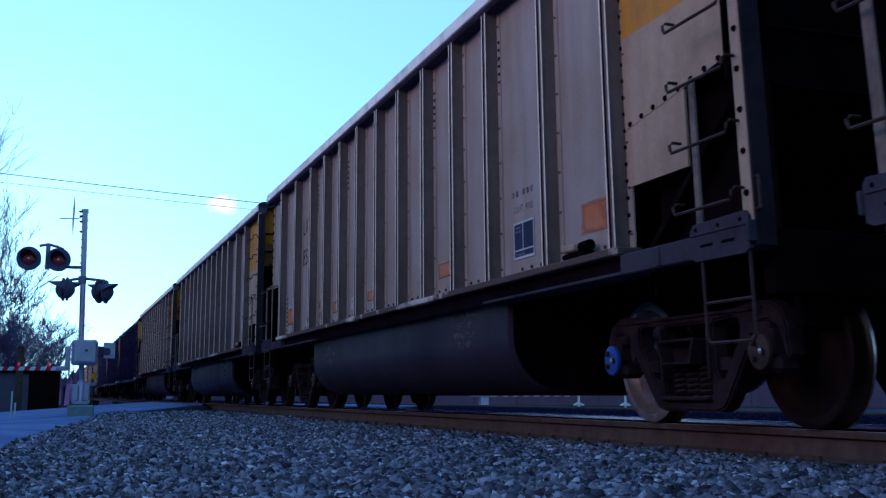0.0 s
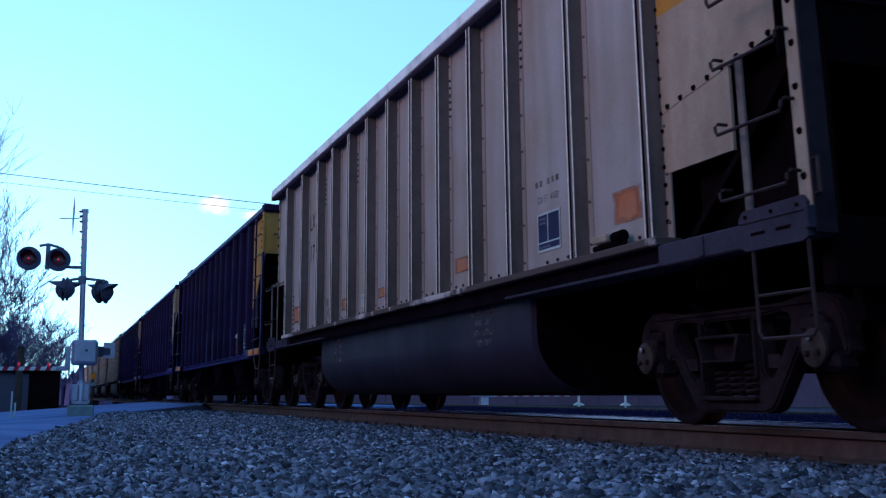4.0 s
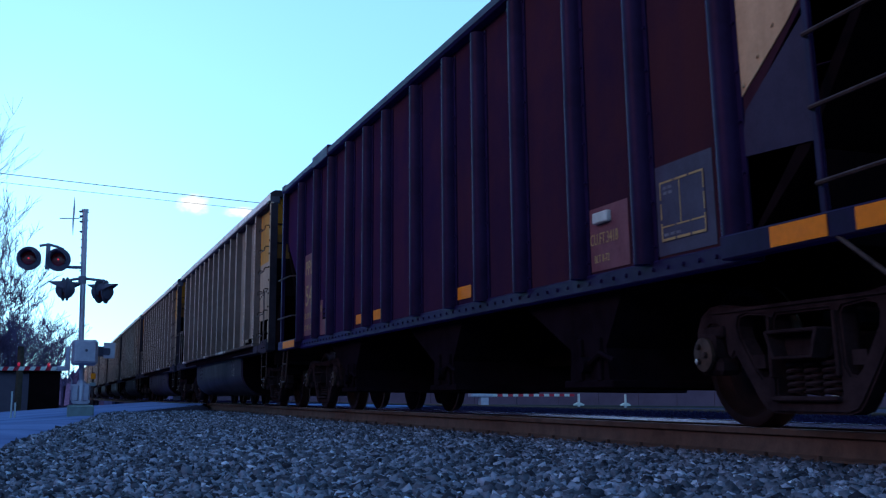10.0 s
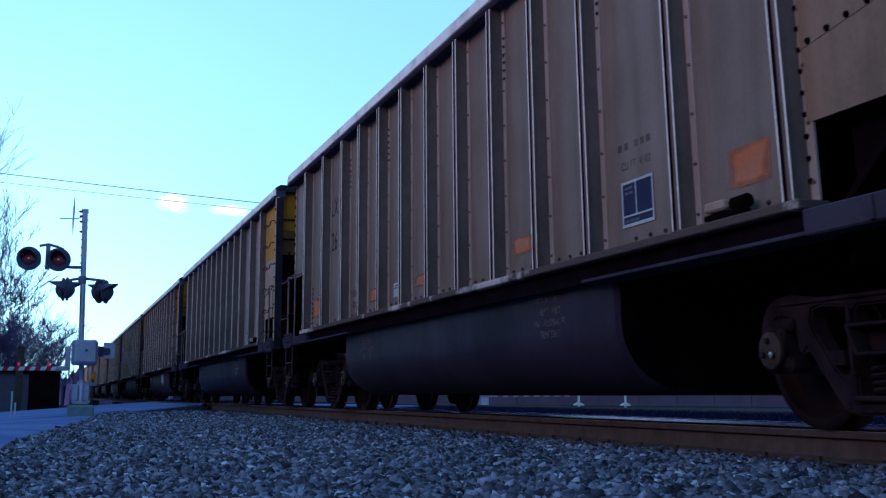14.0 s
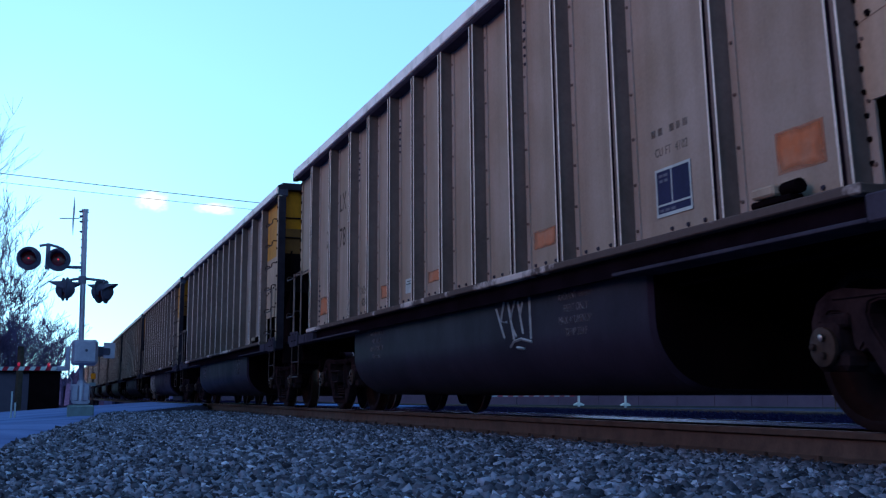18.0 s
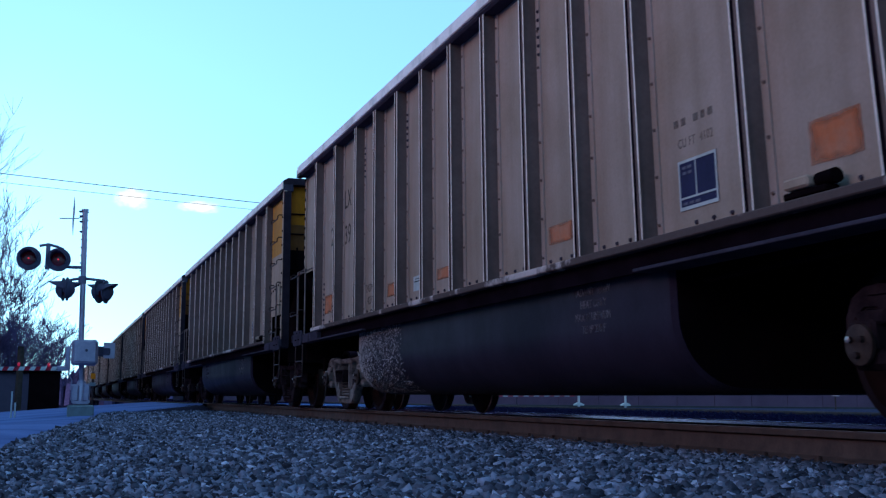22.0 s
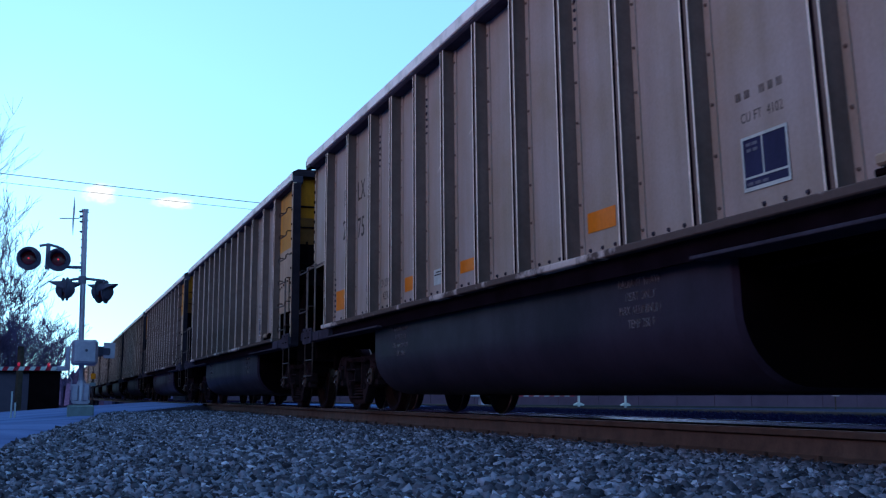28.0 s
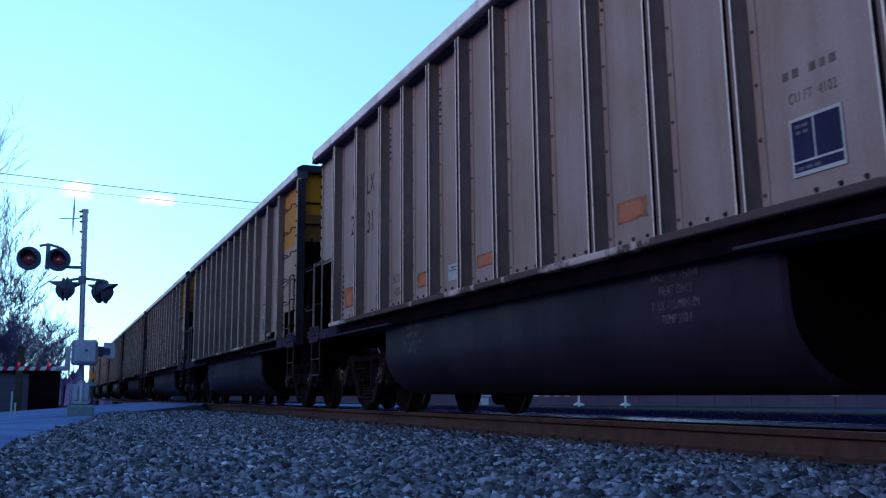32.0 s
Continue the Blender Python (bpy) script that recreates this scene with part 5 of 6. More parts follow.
def crossing_signal():
    MX, MY = 0.56, 26.0
    sig = thing("crossing_signal", "silver level-crossing signal mast with flashing lights and a gate", "crossing signal", (MX, MY, 0))
    part("mast", Shape().tube([(0.02, 0, 0.1), (-0.05, 0, 1.4), (-0.10, 0, 4.19)], 0.058, 16), SILVER, sig, "silver steel mast")
    part("mast_base", Shape().chamfer(-0.16, 0.16, -0.16, 0.16, -0.02, 0.06, 0.02).chamfer(-0.21, -0.05, -0.14, 0.14, 0.06, 0.42, 0.03).chamfer(0.03, 0.18, -0.14, 0.14, 0.06, 0.44, 0.03).lathe([(0.0, 0.12), (0.46, 0.095), (0.5, 0.07)], 16, "z").chamfer(-0.19, -0.1, -0.13, 0.0, 0.02, 0.09, 0.01).chamfer(0.1, 0.19, -0.13, 0.0, 0.02, 0.09, 0.01), SILVER, sig, "silver base casting with junction boxes")
    foot = thing("foundation_block", "weathered concrete foundation under the signal mast", "foundation", (MX, MY, 0))
    part("block", Shape().chamfer(-0.27, 0.27, -0.3, 0.3, -0.9, -0.02, 0.03), CONCRETE, foot)
    for i in range(8):
        z = 4.15 - 0.17 * i - (0.1 if i > 2 else 0)
        part("step_peg", Shape().tube([(-0.16 + 0.0, 0, z), (-0.02, 0, z - 0.01)], 0.014, 6), SILVER, sig)
    for i, z in enumerate((4.16, 4.06, 3.94, 3.72)):
        part("insulator", Shape().lathe([(z - 0.03, 0.02), (z, 0.045), (z + 0.015, 0.02)], 8, "z", (-0.19 + 0.01 * i, 0, 0)).tube([(-0.19 + 0.01 * i, 0, z - 0.01), (-0.09, 0, z - 0.01)], 0.012, 6), SILVER_WORN, sig)
    part("mast_cap", Shape().lathe([(4.17, 0.075), (4.21, 0.075)], 12, "z", (-0.10, 0, 0)), SILVER, sig)
    part("antenna", Shape().tube([(-0.12, 0, 4.05), (-0.25, 0, 4.0), (-0.62, 0, 3.98)], 0.012, 6).tube([(-0.33, 0, 3.62), (-0.34, 0, 3.9), (-0.33, 0, 4.2), (-0.335, 0, 4.47)], [0.006, 0.02, 0.025, 0.005], 6), SILVER, sig, "thin radio antenna on a bracket")
    # upper pair of lights on an arm towards the road
    part("light_arm", Shape().tube([(-0.08, 0, 2.93), (-0.8, 0, 2.93)], 0.035, 8).tube([(-0.82, 0, 2.86), (-0.82, 0, 3.42)], 0.05, 10).tube([(-1.0, 0, 3.36), (-0.82, 0, 3.40), (-0.64, 0, 3.36), (-0.5, 0, 3.3)], 0.03, 8), SILVER_WORN, sig, "dark light bracket")
    disc_light(sig, -1.20, -0.1, 3.07, -6, True)
    disc_light(sig, -0.60, -0.1, 3.07, -6, True)
    # lower pair turned away along the road
    part("light_arm", Shape().tube([(-0.48, 0, 2.62), (-0.1, 0, 2.70), (0.38, 0, 2.66)], 0.03, 8).lathe([(2.58, 0.085), (2.74, 0.085)], 12, "z", (-0.09, 0, 0)), SILVER_WORN, sig, "dark light bracket")
    disc_light(sig, -0.40, -0.05, 2.45, -100, False)
    disc_light(sig, -0.46, 0.1, 2.45, 80, False)
    disc_light(sig, 0.28, -0.05, 2.42, 62, False)
    disc_light(sig, 0.40, 0.0, 2.42, -112, False)
    # gate drive and arm
    part("gate_drive", Shape().chamfer(-0.24, 0.30, -0.35, 0.1, 0.82, 1.36, 0.05).chamfer(-0.2, 0.26, -0.37, -0.34, 0.88, 1.30, 0.02), SILVER, sig, "silver gate drive box")
    part("drive_bolt", Shape().lathe([(-0.4, 0.03), (-0.37, 0.03)], 10, "y", (0.06, 0, 1.13)), SIGNAL_BLACK, sig)
    part("side_sign", Shape().chamfer(0.42, 0.66, -0.06, -0.03, 0.98, 1.32, 0.01), SILVER, sig, "pale metal sign plate beside the drive box")
    part("sign_bracket", Shape().chamfer(0.28, 0.5, -0.02, 0.08, 1.02, 1.24, 0.02).chamfer(0.4, 0.56, -0.075, -0.055, 1.05, 1.2, 0.02), SIGNAL_BLACK, sig, "dark bracket with a square horn")
    part("counterweight", Shape().chamfer(-0.36, -0.25, -0.2, 0.0, 0.75, 1.22, 0.02).chamfer(-0.52, -0.25, -0.2, 0.0, 0.70, 0.80, 0.02), SILVER, sig, "silver counterweight arm")
    for k in range(56):
        x0 = -0.5 - 0.107 * k
        z0, z1 = 0.705 - 0.002 * k, 0.785 - 0.002 * k
        part("gate_stripe", Shape().prism([(x0 - 0.04, z0), (x0 - 0.147, z0), (x0 - 0.107, z1), (x0, z1)], -0.12, -0.08, "y"), GATE_RED if k % 2 else WHITE, sig, "red stripe of the gate arm" if k % 2 else "white stripe of the gate arm")
    for x in (-0.68, -1.28, -3.5):
        part("arm_lamp", Shape().lathe([(0.78, 0.02), (0.83, 0.03), (0.86, 0.015)], 10, "z", (x, -0.1, 0)), GATE_LAMP, sig, "small glowing red lamp on the gate arm")
    part("conduit", Shape().tube([(-0.28, 0, 0.75), (-0.26, -0.05, 0.6), (-0.2, -0.05, 0.5), (-0.22, -0.02, 0.3)], 0.018, 6), SILVER, sig)


crossing_signal()

# marker posts by the road
for x, y, z in ((-0.95, 30.0, 0.77), (-0.87, 30.2, 0.5)):
    p = thing("marker_post", "thin white marker post beside the road", "marker post", (x, y, -0.5), "marker posts")
    part("post", Shape().tube([(0, 0, 0), (0, 0, z)], 0.02, 8), WHITE, p)

board = thing("marker_sign", "small yellow marker board on a thin post beside the track", "marker sign", (1.05, 34.5, -0.3))
part("post", Shape().tube([(0, 0, 0), (0, 0, 1.15)], 0.03, 8), GRAB, board)
part("board", Shape().chamfer(-0.07, 0.07, -0.03, -0.01, 0.96, 1.12, 0.008), YELLOW_DIRTY, board, "faded yellow board")
part("plate", Shape().chamfer(-0.08, 0.08, -0.034, -0.012, 0.76, 0.86, 0.006), CONCRETE, board, "grey plate below the board")

cab = thing("equipment_cabinet", "black metal equipment cabinet beyond the crossing", "cabinet", (-0.38, 52, -1.3))
part("body", Shape().chamfer(-0.62, 0.62, -0.6, 0.6, 0, 2.45, 0.03), BLACK, cab)
part("roof", Shape().chamfer(-0.68, 0.68, -0.7, 0.7, 2.45, 2.53, 0.02), BLACK, cab)
shed = thing("shed", "dark low shed among bare trees", "shed", (-5.2, 58, -1.3))
part("wall", Shape().chamfer(-4.0, 5.35, -2, 2, 0, 2.55, 0.02), DARK_WALL, shed)
part("roof", Shape().prism([(-4.2, 2.55), (5.4, 2.55), (5.4, 2.62), (-0.2, 2.75), (-4.2, 2.62)], -2.2, 2.2, "y"), BLACK, shed)
pole = thing("utility_pole", "dark wooden utility pole", "utility pole", (-1.25, 46, -1.2))
part("shaft", Shape().tube([(0, 0, 0), (0.02, 0, 3.2)], [0.14, 0.12], 10), TIE, pole)


# ---------------------------------------------------------------- bare trees
def bare_tree(x, y, z, height, seed, spread=0.55, thick=0.02, depth=5, slim=0.017):
    rng = random.Random(seed)
    tree = thing("bare_tree", "leafless winter tree with fine dark twigs", "tree", (x, y, z), "bare trees by the crossing")
    trunk, limbs, twigs = Shape(), Shape(), Shape()

    def grow(p, d, length, r, level):
        pts = [p]
        q, e = p.copy(), d.copy()
        n = 4
        for _ in range(n):
            e = (e + Vector((rng.uniform(-1, 1), rng.uniform(-1, 1), rng.uniform(-0.35, 0.7))) * 0.26).normalized()
            q = q + e * length / n
            pts.append(q.copy())
        rs = [r * (1 - 0.5 * i / n) for i in range(n + 1)]
        (trunk if level == 0 else limbs if level < 3 else twigs).tube(pts, rs, 8 if level == 0 else 5 if level < 3 else 3)
        if level >= depth:
            return
        for k in range(4 if level == 0 else 3 if level < 3 else 3):
            i = rng.randint(1 if level else 2, n)
            a = rng.uniform(0, 2 * math.pi)
            side = Vector((math.cos(a), math.sin(a), 0))
            dd = (e * rng.uniform(0.5, 1.0) + side * rng.uniform(spread * 0.7, spread * 1.5) + Vector((0, 0, 0.25))).normalized()
            grow(pts[i], dd, length * rng.uniform(0.55, 0.8), max(rs[i] * rng.uniform(0.45, 0.7), slim), level + 1)
        if level:
            grow(pts[-1], e, length * 0.7, max(rs[-1] * 0.8, slim), level + 1)

    grow(Vector((0, 0, 0)), Vector((0, 0, 1)), height * 0.36, height * thick, 0)
    part("trunk", trunk, BARK, tree)
    part("branching", limbs, BARK, tree)
    part("crown", twigs, BARK, tree)
    return tree


bare_tree(-9.2, 60, -1.3, 23.5, 3, 0.6, 0.015, 6, 0.009)
bare_tree(-3.9, 58, -1.3, 12.0, 71, 0.5, 0.018, 6, 0.010)
bare_tree(-2.9, 61, -1.3, 8.0, 77, 0.55, 0.018, 6, 0.011)
bare_tree(-6.5, 70, -1.3, 13, 8, 0.7, 0.02, 5, 0.012)
bare_tree(-2.6, 72, -1.3, 7.6, 11, 0.7, 0.02, 5, 0.012)
bare_tree(-1.3, 78, -1.3, 6.6, 14, 0.75, 0.02, 5, 0.012)
bare_tree(-4.2, 80, -1.3, 8.6, 21, 0.75, 0.02, 5, 0.012)
bare_tree(-2.0, 90, -1.3, 6.6, 24, 0.8, 0.02, 5, 0.012)
bare_tree(-3.4, 66, -1.3, 6.0, 31, 0.8, 0.02, 5, 0.012)
bare_tree(-0.4, 88, -1.3, 5.4, 37, 0.8, 0.02, 5, 0.012)
bare_tree(-3.0, 70, -1.3, 8.0, 52, 0.75, 0.02, 5, 0.012)
bare_tree(-4.4, 66, -1.3, 9.0, 57, 0.75, 0.02, 5, 0.012)
bare_tree(-1.6, 74, -1.3, 6.2, 63, 0.8, 0.02, 5, 0.012)

# overhead wires far behind
wires = thing("overhead_wire", "thin overhead wires strung high past the crossing", "wire", (0, 60, 0))
for z0, z1, sag in ((11.42, 10.78, 0.2), (10.95, 10.37, 0.2)):
    pts = [(-9 + 45 * u, 0, z0 + (z1 - z0) * (u * 45 / 14.0) * 0.97 - sag * 4 * u * (1 - u)) for u in steps(0, 1, 30)]
    part("wire", Shape().tube(pts, 0.02 if z0 > 11 else 0.012, 5), SIGNAL_BLACK, wires)

# ---------------------------------------------------------------- drifting cloud puffs, far off
def cloud_material():
    m = bpy.data.materials.new("glowing_cloud")
    m.use_nodes = True
    n, l = m.node_tree.nodes, m.node_tree.links
    n.remove(n["Principled BSDF"])
    tc, sub, ln = n.new("ShaderNodeTexCoord"), n.new("ShaderNodeTexNoise"), n.new("ShaderNodeVectorMath")
    ln.operation = "LENGTH"
    l.new(tc.outputs["Object"], ln.inputs[0])
    sub.inputs["Scale"].default_value, sub.inputs["Detail"].default_value = 2.2, 5
    l.new(tc.outputs["Object"], sub.inputs["Vector"])
    add = n.new("ShaderNodeMath")
    add.operation = "MULTIPLY_ADD"
    add.inputs[1].default_value = 0.9
    l.new(sub.outputs["Fac"], add.inputs[0])
    l.new(ln.outputs["Value"], add.inputs[2])
    mr = n.new("ShaderNodeMapRange")
    mr.interpolation_type = "SMOOTHSTEP"
    mr.inputs[1].default_value, mr.inputs[2].default_value, mr.inputs[3].default_value, mr.inputs[4].default_value = 0.75, 1.35, 0.95, 0.0
    l.new(add.outputs[0], mr.inputs[0])
    em, tr, mix = n.new("ShaderNodeEmission"), n.new("ShaderNodeBsdfTransparent"), n.new("ShaderNodeMixShader")
    # the cloud glows by itself; its sunlight is put in as emission
    em.inputs[0].default_value, em.inputs[1].default_value = (1, 0.99, 0.97, 1), 1.15
    l.new(mr.outputs[0], mix.inputs[0])
    l.new(tr.outputs[0], mix.inputs[1])
    l.new(em.outputs[0], mix.inputs[2])
    l.new(mix.outputs[0], n["Material Output"].inputs[0])
    return m


CLOUD = cloud_material()
CLOUDS = []


def cloud(width, height):
    """A thin sheet of cloud; its edge dissolves."""
    v = [(1.5 * math.cos(a) * r, 0.0, 1.5 * math.sin(a) * r) for r in (0.0001, 0.5, 1.0) for a in [2 * math.pi * i / 32 for i in range(32)]]
    f = [(j * 32 + i, j * 32 + (i + 1) % 32, (j + 1) * 32 + (i + 1) % 32, (j + 1) * 32 + i) for j in range(2) for i in range(32)]
    ob = part("cloud", Shape().add([(x, y, z) for x, y, z in v], f), CLOUD)
    ob.scale = (width, 1, height)
    tagged(ob, "small bright evening cloud drifting over the crossing", "cloud", "drifting clouds")
    CLOUDS.append(ob)
    return ob


for width, height in ((19, 12), (24, 7)):
    cloud(width, height)


# ---------------------------------------------------------------- beyond the far track
bank = thing("warehouse", "long grey-sided warehouse beyond the far road", "building", (66, 88, -1.3))
for i in range(30):
    part("wall_panel", Shape().chamfer(-56 + 3.7 * i, -56.02 + 3.7 * (i + 1), 0, 0.2, 0, 9.4, 0.03), GREY_WALL, bank)
part("roof", Shape().prism([(-56.5, 9.4), (55, 9.4), (55, 9.7), (-56.5, 9.7)], -0.4, 18, "y"), DARK_WALL, bank)
part("core", Shape().box(-55.9, 54.4, 0.22, 17.5, 0, 9.38), DARK_WALL, bank)


def stop_sign(x, y, zc):
    st = thing("stop_sign", "red octagonal stop sign with a white border", "road sign", (x, y, zc))
    m = Matrix.Rotation(radians(-32), 4, "Z")
    part("post", Shape().box(-0.03, 0.03, 0.0, 0.04, -2.2, 0.2), GRAB, st)
    o = lambda r: [(r * math.cos(math.radians(22.5 + 45 * i)), r * math.sin(math.radians(22.5 + 45 * i))) for i in range(8)]
    part("border", Shape().prism(o(0.42), -0.02, 0.0, "y"), WHITE, st, "white border", m)
    part("face", Shape().prism(o(0.38), -0.028, -0.02, "y"), GATE_RED, st, "red face", m)
    w = lettering("word", "STOP", 0.34, WHITE, st, (0, 0, 0), "white letters")
    w.matrix_basis = m @ Matrix.Translation((-0.33, -0.03, -0.12)) @ Matrix.Rotation(math.pi / 2, 4, "X") @ Matrix.Diagonal((0.8, 1, 1, 1))


stop_sign(38.0, 50.0, 0.91)
for x in (23.55, 26.0):
    p = thing("white_bollard", "small white post on a splayed foot", "bollard", (x, 50, -1.0), "white posts by the road")
    part("post", Shape().tube([(0, 0, 0), (0, 0, 1.5)], 0.06, 8), WHITE, p)
    part("foot", Shape().prism([(-0.24, 0.95), (0.24, 0.95), (0.24, 1.0), (0.07, 1.09), (-0.07, 1.09), (-0.24, 1.0)], -0.1, 0.1, "y"), WHITE, p)
gate = thing("far_crossing_gate", "lowered red-and-white gate arm across the far road", "crossing gate", (18.3, 50, 0))
part("gate_drive", Shape().chamfer(-0.25, 0.85, -0.2, 0.2, 0.3, 0.52, 0.03).chamfer(0.25, 0.65, -0.15, 0.15, -1.0, 0.3, 0.02), SILVER, gate, "silver gate drive")
for k in range(16):
    part("gate_stripe", Shape().box(0.85 + 0.26 * k, 0.85 + 0.26 * (k + 1), -0.05, 0.05, 0.33 + 0.003 * k, 0.45 + 0.003 * k), GATE_RED if k % 2 else WHITE, gate)


# added treeline far down the line, blocks bright low sky under the train
far_hedge = Shape()
rng = random.Random(9)
for i in range(260):
    x, h = -90 + 0.55 * i, rng.uniform(2.2, 4.6)
    far_hedge.tube([(x, 165 + rng.uniform(-4, 4), -1.3), (x + rng.uniform(-0.4, 0.4), 165, h * 0.6), (x + rng.uniform(-0.8, 0.8), 165, h)], [0.6, 0.5, 0.1], 5)
tagged(part("treeline", far_hedge, BARK), "added dark treeline, blocks low sky under the train", "treeline", "", "stuff")
# unseen belt of trees, added to keep low light off the far wagons
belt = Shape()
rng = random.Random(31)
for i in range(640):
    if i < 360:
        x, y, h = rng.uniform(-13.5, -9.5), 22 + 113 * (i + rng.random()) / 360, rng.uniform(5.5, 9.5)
        if 31 < y < 50:       # road gap, left open so the far rail mirrors sky
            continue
    else:                     # second unseen row blocks low light through that gap
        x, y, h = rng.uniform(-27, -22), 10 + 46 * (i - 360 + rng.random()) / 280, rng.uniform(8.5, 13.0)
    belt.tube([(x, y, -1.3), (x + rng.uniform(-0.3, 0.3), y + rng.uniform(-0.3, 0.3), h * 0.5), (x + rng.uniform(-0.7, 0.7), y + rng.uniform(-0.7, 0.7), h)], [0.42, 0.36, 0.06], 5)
tagged(part("tree_belt", belt, BARK), "unseen bare trees added to shade the far wagons", "trees", "", "stuff")
# unseen walls beside and behind the tripod, added to cut low skylight
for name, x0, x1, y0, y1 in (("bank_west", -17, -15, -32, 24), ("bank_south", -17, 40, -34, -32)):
    tagged(part(name, Shape().box(x0, x1, y0, y1, -1.3, 5.5), EARTH), "unseen dark wall added to block low skylight", "bank", "", "structure")


# ---------------------------------------------------------------- crushed stone
def stones(rng, places, sizes, small=False):
    """Vertices and faces of many angular stones at once; the small ones have eight faces."""
    ico = np.array([(x, y, z) for z in (-1, 1) for y in (-1, 1) for x in (-1, 1)]) * 0.72
    tri = np.array([(0, 2, 3), (0, 3, 1), (4, 5, 7), (4, 7, 6), (0, 1, 5), (0, 5, 4), (2, 6, 7), (2, 7, 3), (0, 4, 6), (0, 6, 2), (1, 3, 7), (1, 7, 5)])
    if small:
        ico = np.array([(1, 0, 0), (0, 1, 0), (-1, 0, 0), (0, -1, 0), (0, 0, 1), (0, 0, -1)]) * 1.15
        tri = np.array([(0, 1, 4), (1, 2, 4), (2, 3, 4), (3, 0, 4), (1, 0, 5), (2, 1, 5), (3, 2, 5), (0, 3, 5)])
    n = len(places)
    p = ico[None] * (1 + rng.uniform(-0.42, 0.38, (n, len(ico), 3))) * rng.uniform(0.55, 1.35, (n, 1, 3))
    q = rng.normal(size=(n, 4))
    q /= np.linalg.norm(q, axis=1)[:, None]
    w, x, y, z = q.T
    rot = np.stack([1 - 2 * (y * y + z * z), 2 * (x * y - z * w), 2 * (x * z + y * w), 2 * (x * y + z * w), 1 - 2 * (x * x + z * z), 2 * (y * z - x * w),
                    2 * (x * z - y * w), 2 * (y * z + x * w), 1 - 2 * (x * x + y * y)], 1).reshape(n, 3, 3)
    p = np.einsum("nij,nkj->nki", rot, p) * sizes[:, None, None] + places[:, None]
    return p.reshape(-1, 3), (tri[None] + len(ico) * np.arange(n)[:, None, None]).reshape(-1, 3)


def stone_mesh(name, rng, places, sizes, material, small=False):
    v, f = stones(rng, places, sizes, small)
    me = bpy.data.meshes.new(name)
    me.vertices.add(len(v))
    me.vertices.foreach_set("co", v.astype(np.float32).ravel())
    me.loops.add(len(f) * 3)
    me.loops.foreach_set("vertex_index", f.astype(np.int32).ravel())
    me.polygons.add(len(f))
    me.polygons.foreach_set("loop_start", np.arange(0, len(f) * 3, 3, dtype=np.int32))
    me.update(calc_edges=True)
    me.materials.append(material)
    return me


def scatter(rng, n, x0, x1, y0, y1, keep, lift=0.0):
    x, y = rng.uniform(x0, x1, n), rng.uniform(y0, y1, n)
    ok = [i for i in range(n) if keep(x[i], y[i])]
    z = np.array([bed_z(x[i], y[i]) for i in ok]) + rng.uniform(-0.012, 0.022, len(ok)) + lift
    return np.stack([x[ok], y[ok], z], 1)


def on_ballast(x, y):
    if 1.2 < x < 2.7 and 3.8 < y < 4.15 or y > 29 + 1.5 * math.sin(2.3 * x):
        return False
    return verge_x(y) - 0.7 * random.random() ** 2.6 + 0.05 * math.sin(3 * y) < x < RAIL_X - 0.07


grain = np.random.default_rng(4)
for n, box, size, small in ((42000, (1.3, 4.25, 2.6, 9.5), (0.0145, 0.030), False), (9000, (0.6, 1.6, 2.6, 9.5), (0.013, 0.027), False), (52000, (-1.9, 1.3, 2.6, 9.5), (0.009, 0.019), False),
                            (66000, (-1.0, 4.25, 9.5, 20), (0.014, 0.03), True), (26000, (0.0, 4.25, 20, 34), (0.02, 0.04), True),
                            (34000, (-3.4, 4.25, -6, 2.6), (0.02, 0.034), True)):
    at = scatter(grain, n, *box, on_ballast)
    me = stone_mesh("ballast_stones", grain, at, grain.uniform(*size, len(at)), STONE, small)
    tagged(part("ballast_stones", me, None), "angular blue-grey crushed stone ballast", "ballast", "", "stuff")
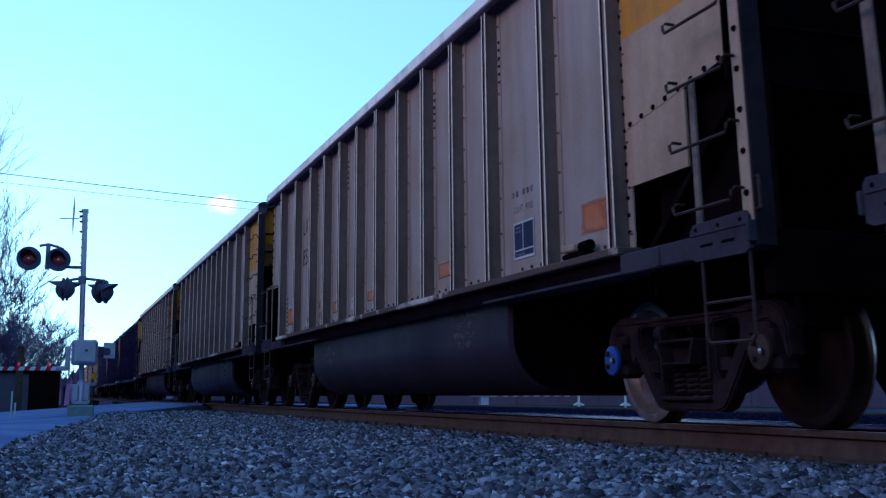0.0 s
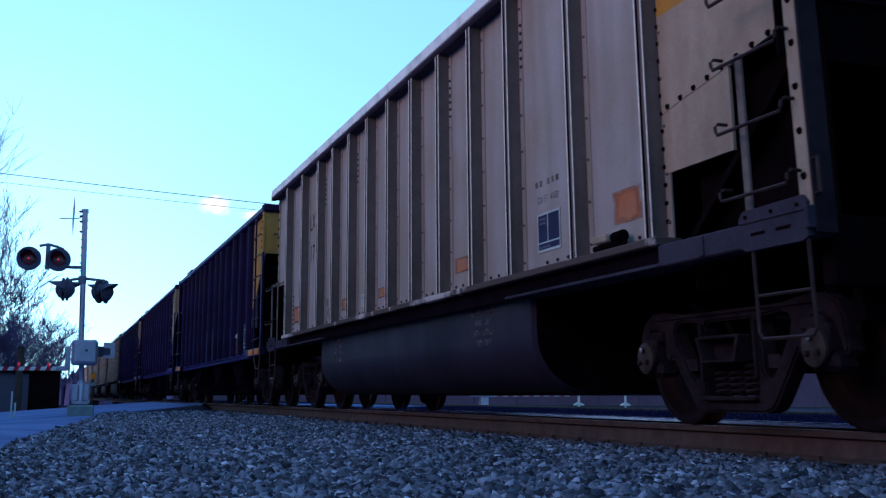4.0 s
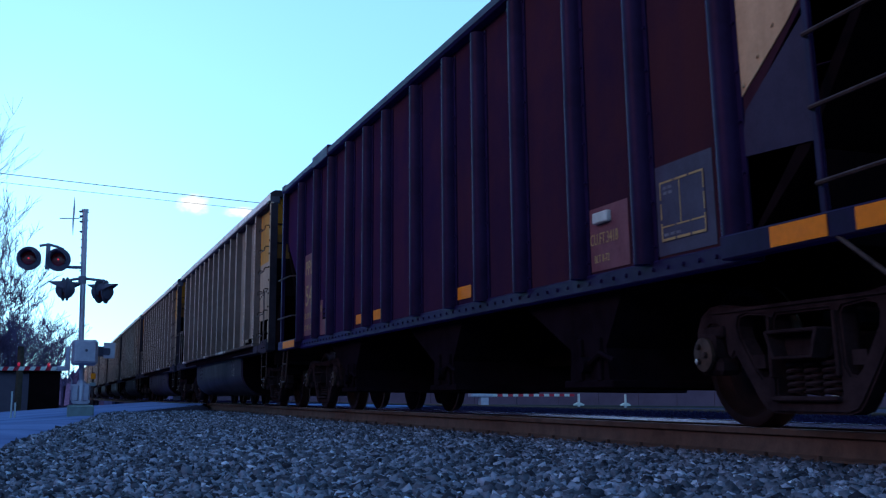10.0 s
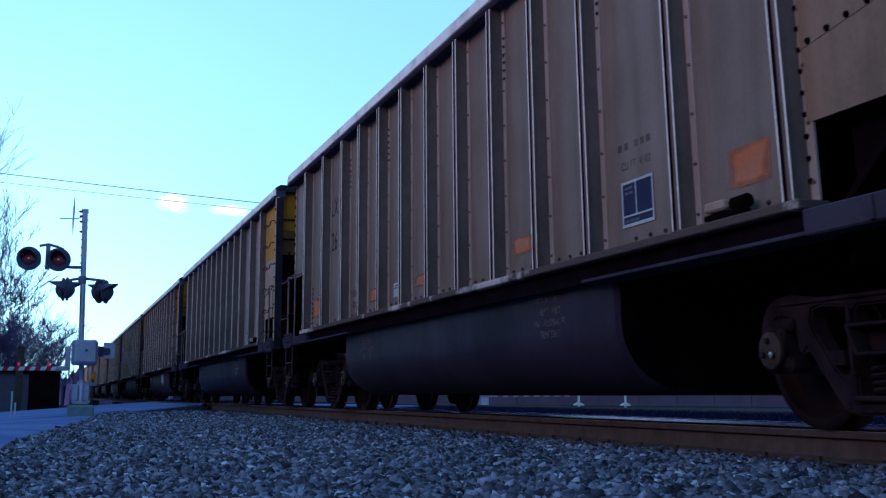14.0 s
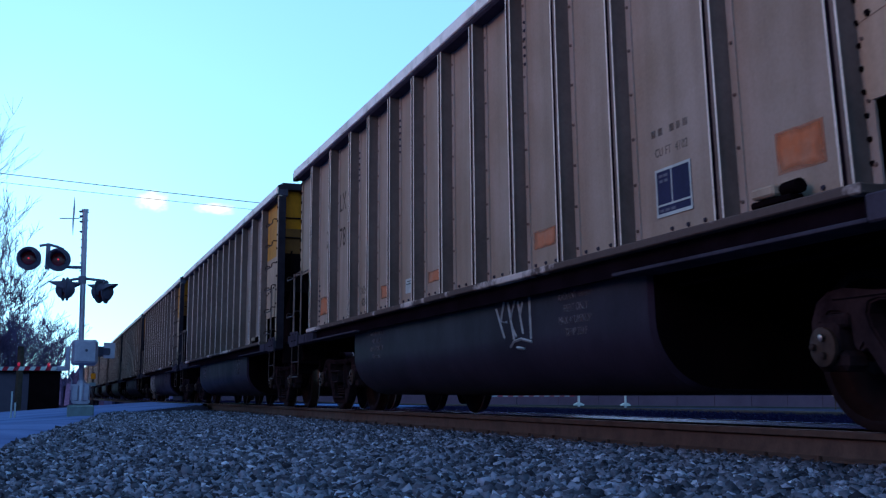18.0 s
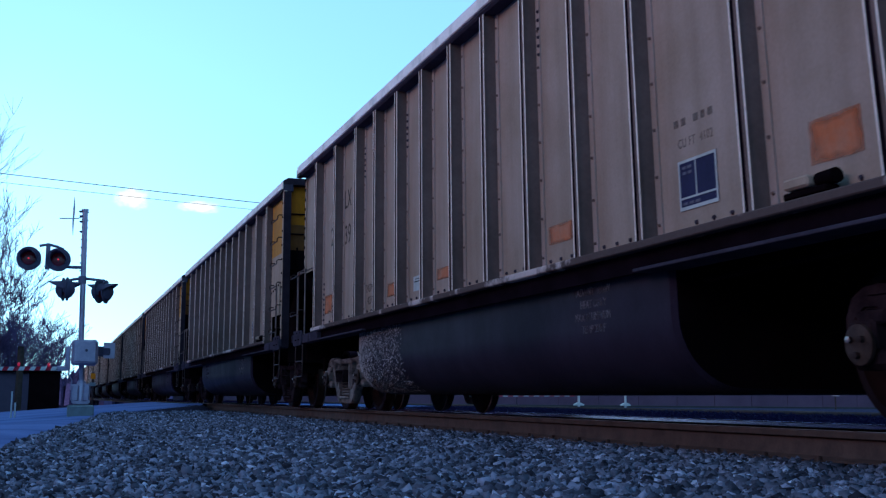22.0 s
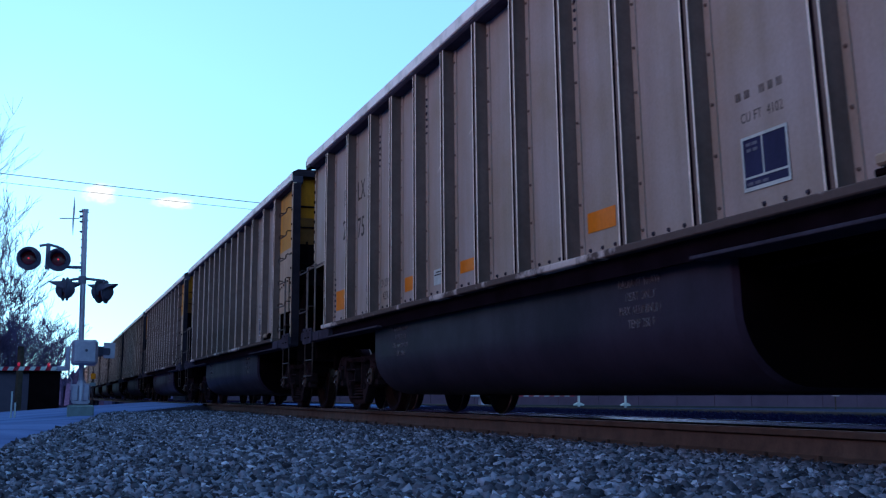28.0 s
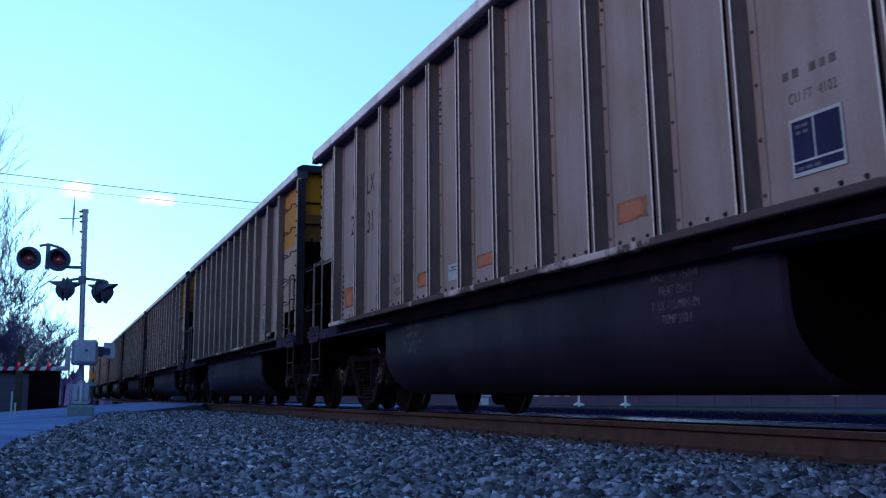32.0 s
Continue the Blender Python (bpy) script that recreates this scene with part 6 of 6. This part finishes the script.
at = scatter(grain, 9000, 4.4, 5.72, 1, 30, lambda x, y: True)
tagged(part("ballast_stones", stone_mesh("ballast_stones", grain, at, grain.uniform(0.022, 0.04, len(at)), SHADE_STONE, True), None), "crushed stone darkened for the shade between the rails", "ballast", "", "stuff")
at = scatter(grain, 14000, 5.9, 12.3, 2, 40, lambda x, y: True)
tagged(part("ballast_stones", stone_mesh("ballast_stones", grain, at, grain.uniform(0.012, 0.022, len(at)), SHADE_STONE, True), None), "crushed stone darkened for the shade between the two tracks", "ballast", "", "stuff")

# the stones beside the tripod, one by one
shoulder = thing("ballast_shoulder", "angular crushed stones at the foot of the tripod", "ballast", (0, 0, 0), "", "structure")
kinds = [stone_mesh("stone", grain, np.zeros((1, 3)), np.array([1.0]), STONE) for _ in range(14)]
pick = random.Random(12)
for k in range(300):
    x, y = pick.uniform(1.19, 2.71), pick.uniform(3.79, 4.16)
    ob = part("stone", kinds[k % 14], None, shoulder)
    size = pick.uniform(0.018, 0.036)
    ob.matrix_basis = Matrix.LocRotScale((x, y, bed_z(x, y) + pick.uniform(-0.008, 0.016)), Euler([pick.uniform(0, 6.3) for _ in range(3)]), (size, size, size))


# ---------------------------------------------------------------- what moves
def motions():
    steps = [k * 0.5 for k in range(65)]
    spins = [k / 15 for k in range(481)]
    turn = [(t, Matrix.Rotation((rolled(t) / WHEEL_R) % (2 * math.pi), 4, "X")) for t in spins]
    drift = (((0, 132, 167), (7, 118, 166), (13, 94, 166), (20, 64, 167), (30, 20, 171), (32, 11, 172)),
             ((0, 174, 158), (7, 159, 160), (13, 142, 162), (22.5, 110, 164), (30, 83, 167), (32, 76, 168)))
    for ob, path in zip(CLOUDS, drift):
        walk(ob, [(t, pose(x, 1000, z)) for t, x, z in path])
    for i, car in TRAIN.items():
        y = wagon_y(i)
        walk(car, [(t, pose(TRACK_X, y - rolled(t), 0)) for t in steps])
        for truck in car.children:
            for ob in truck.children:
                if ob.name.startswith("wheelset"):
                    at = Matrix.Translation(ob.location)
                    walk(ob, [(t, at @ m) for t, m in turn])


motions()
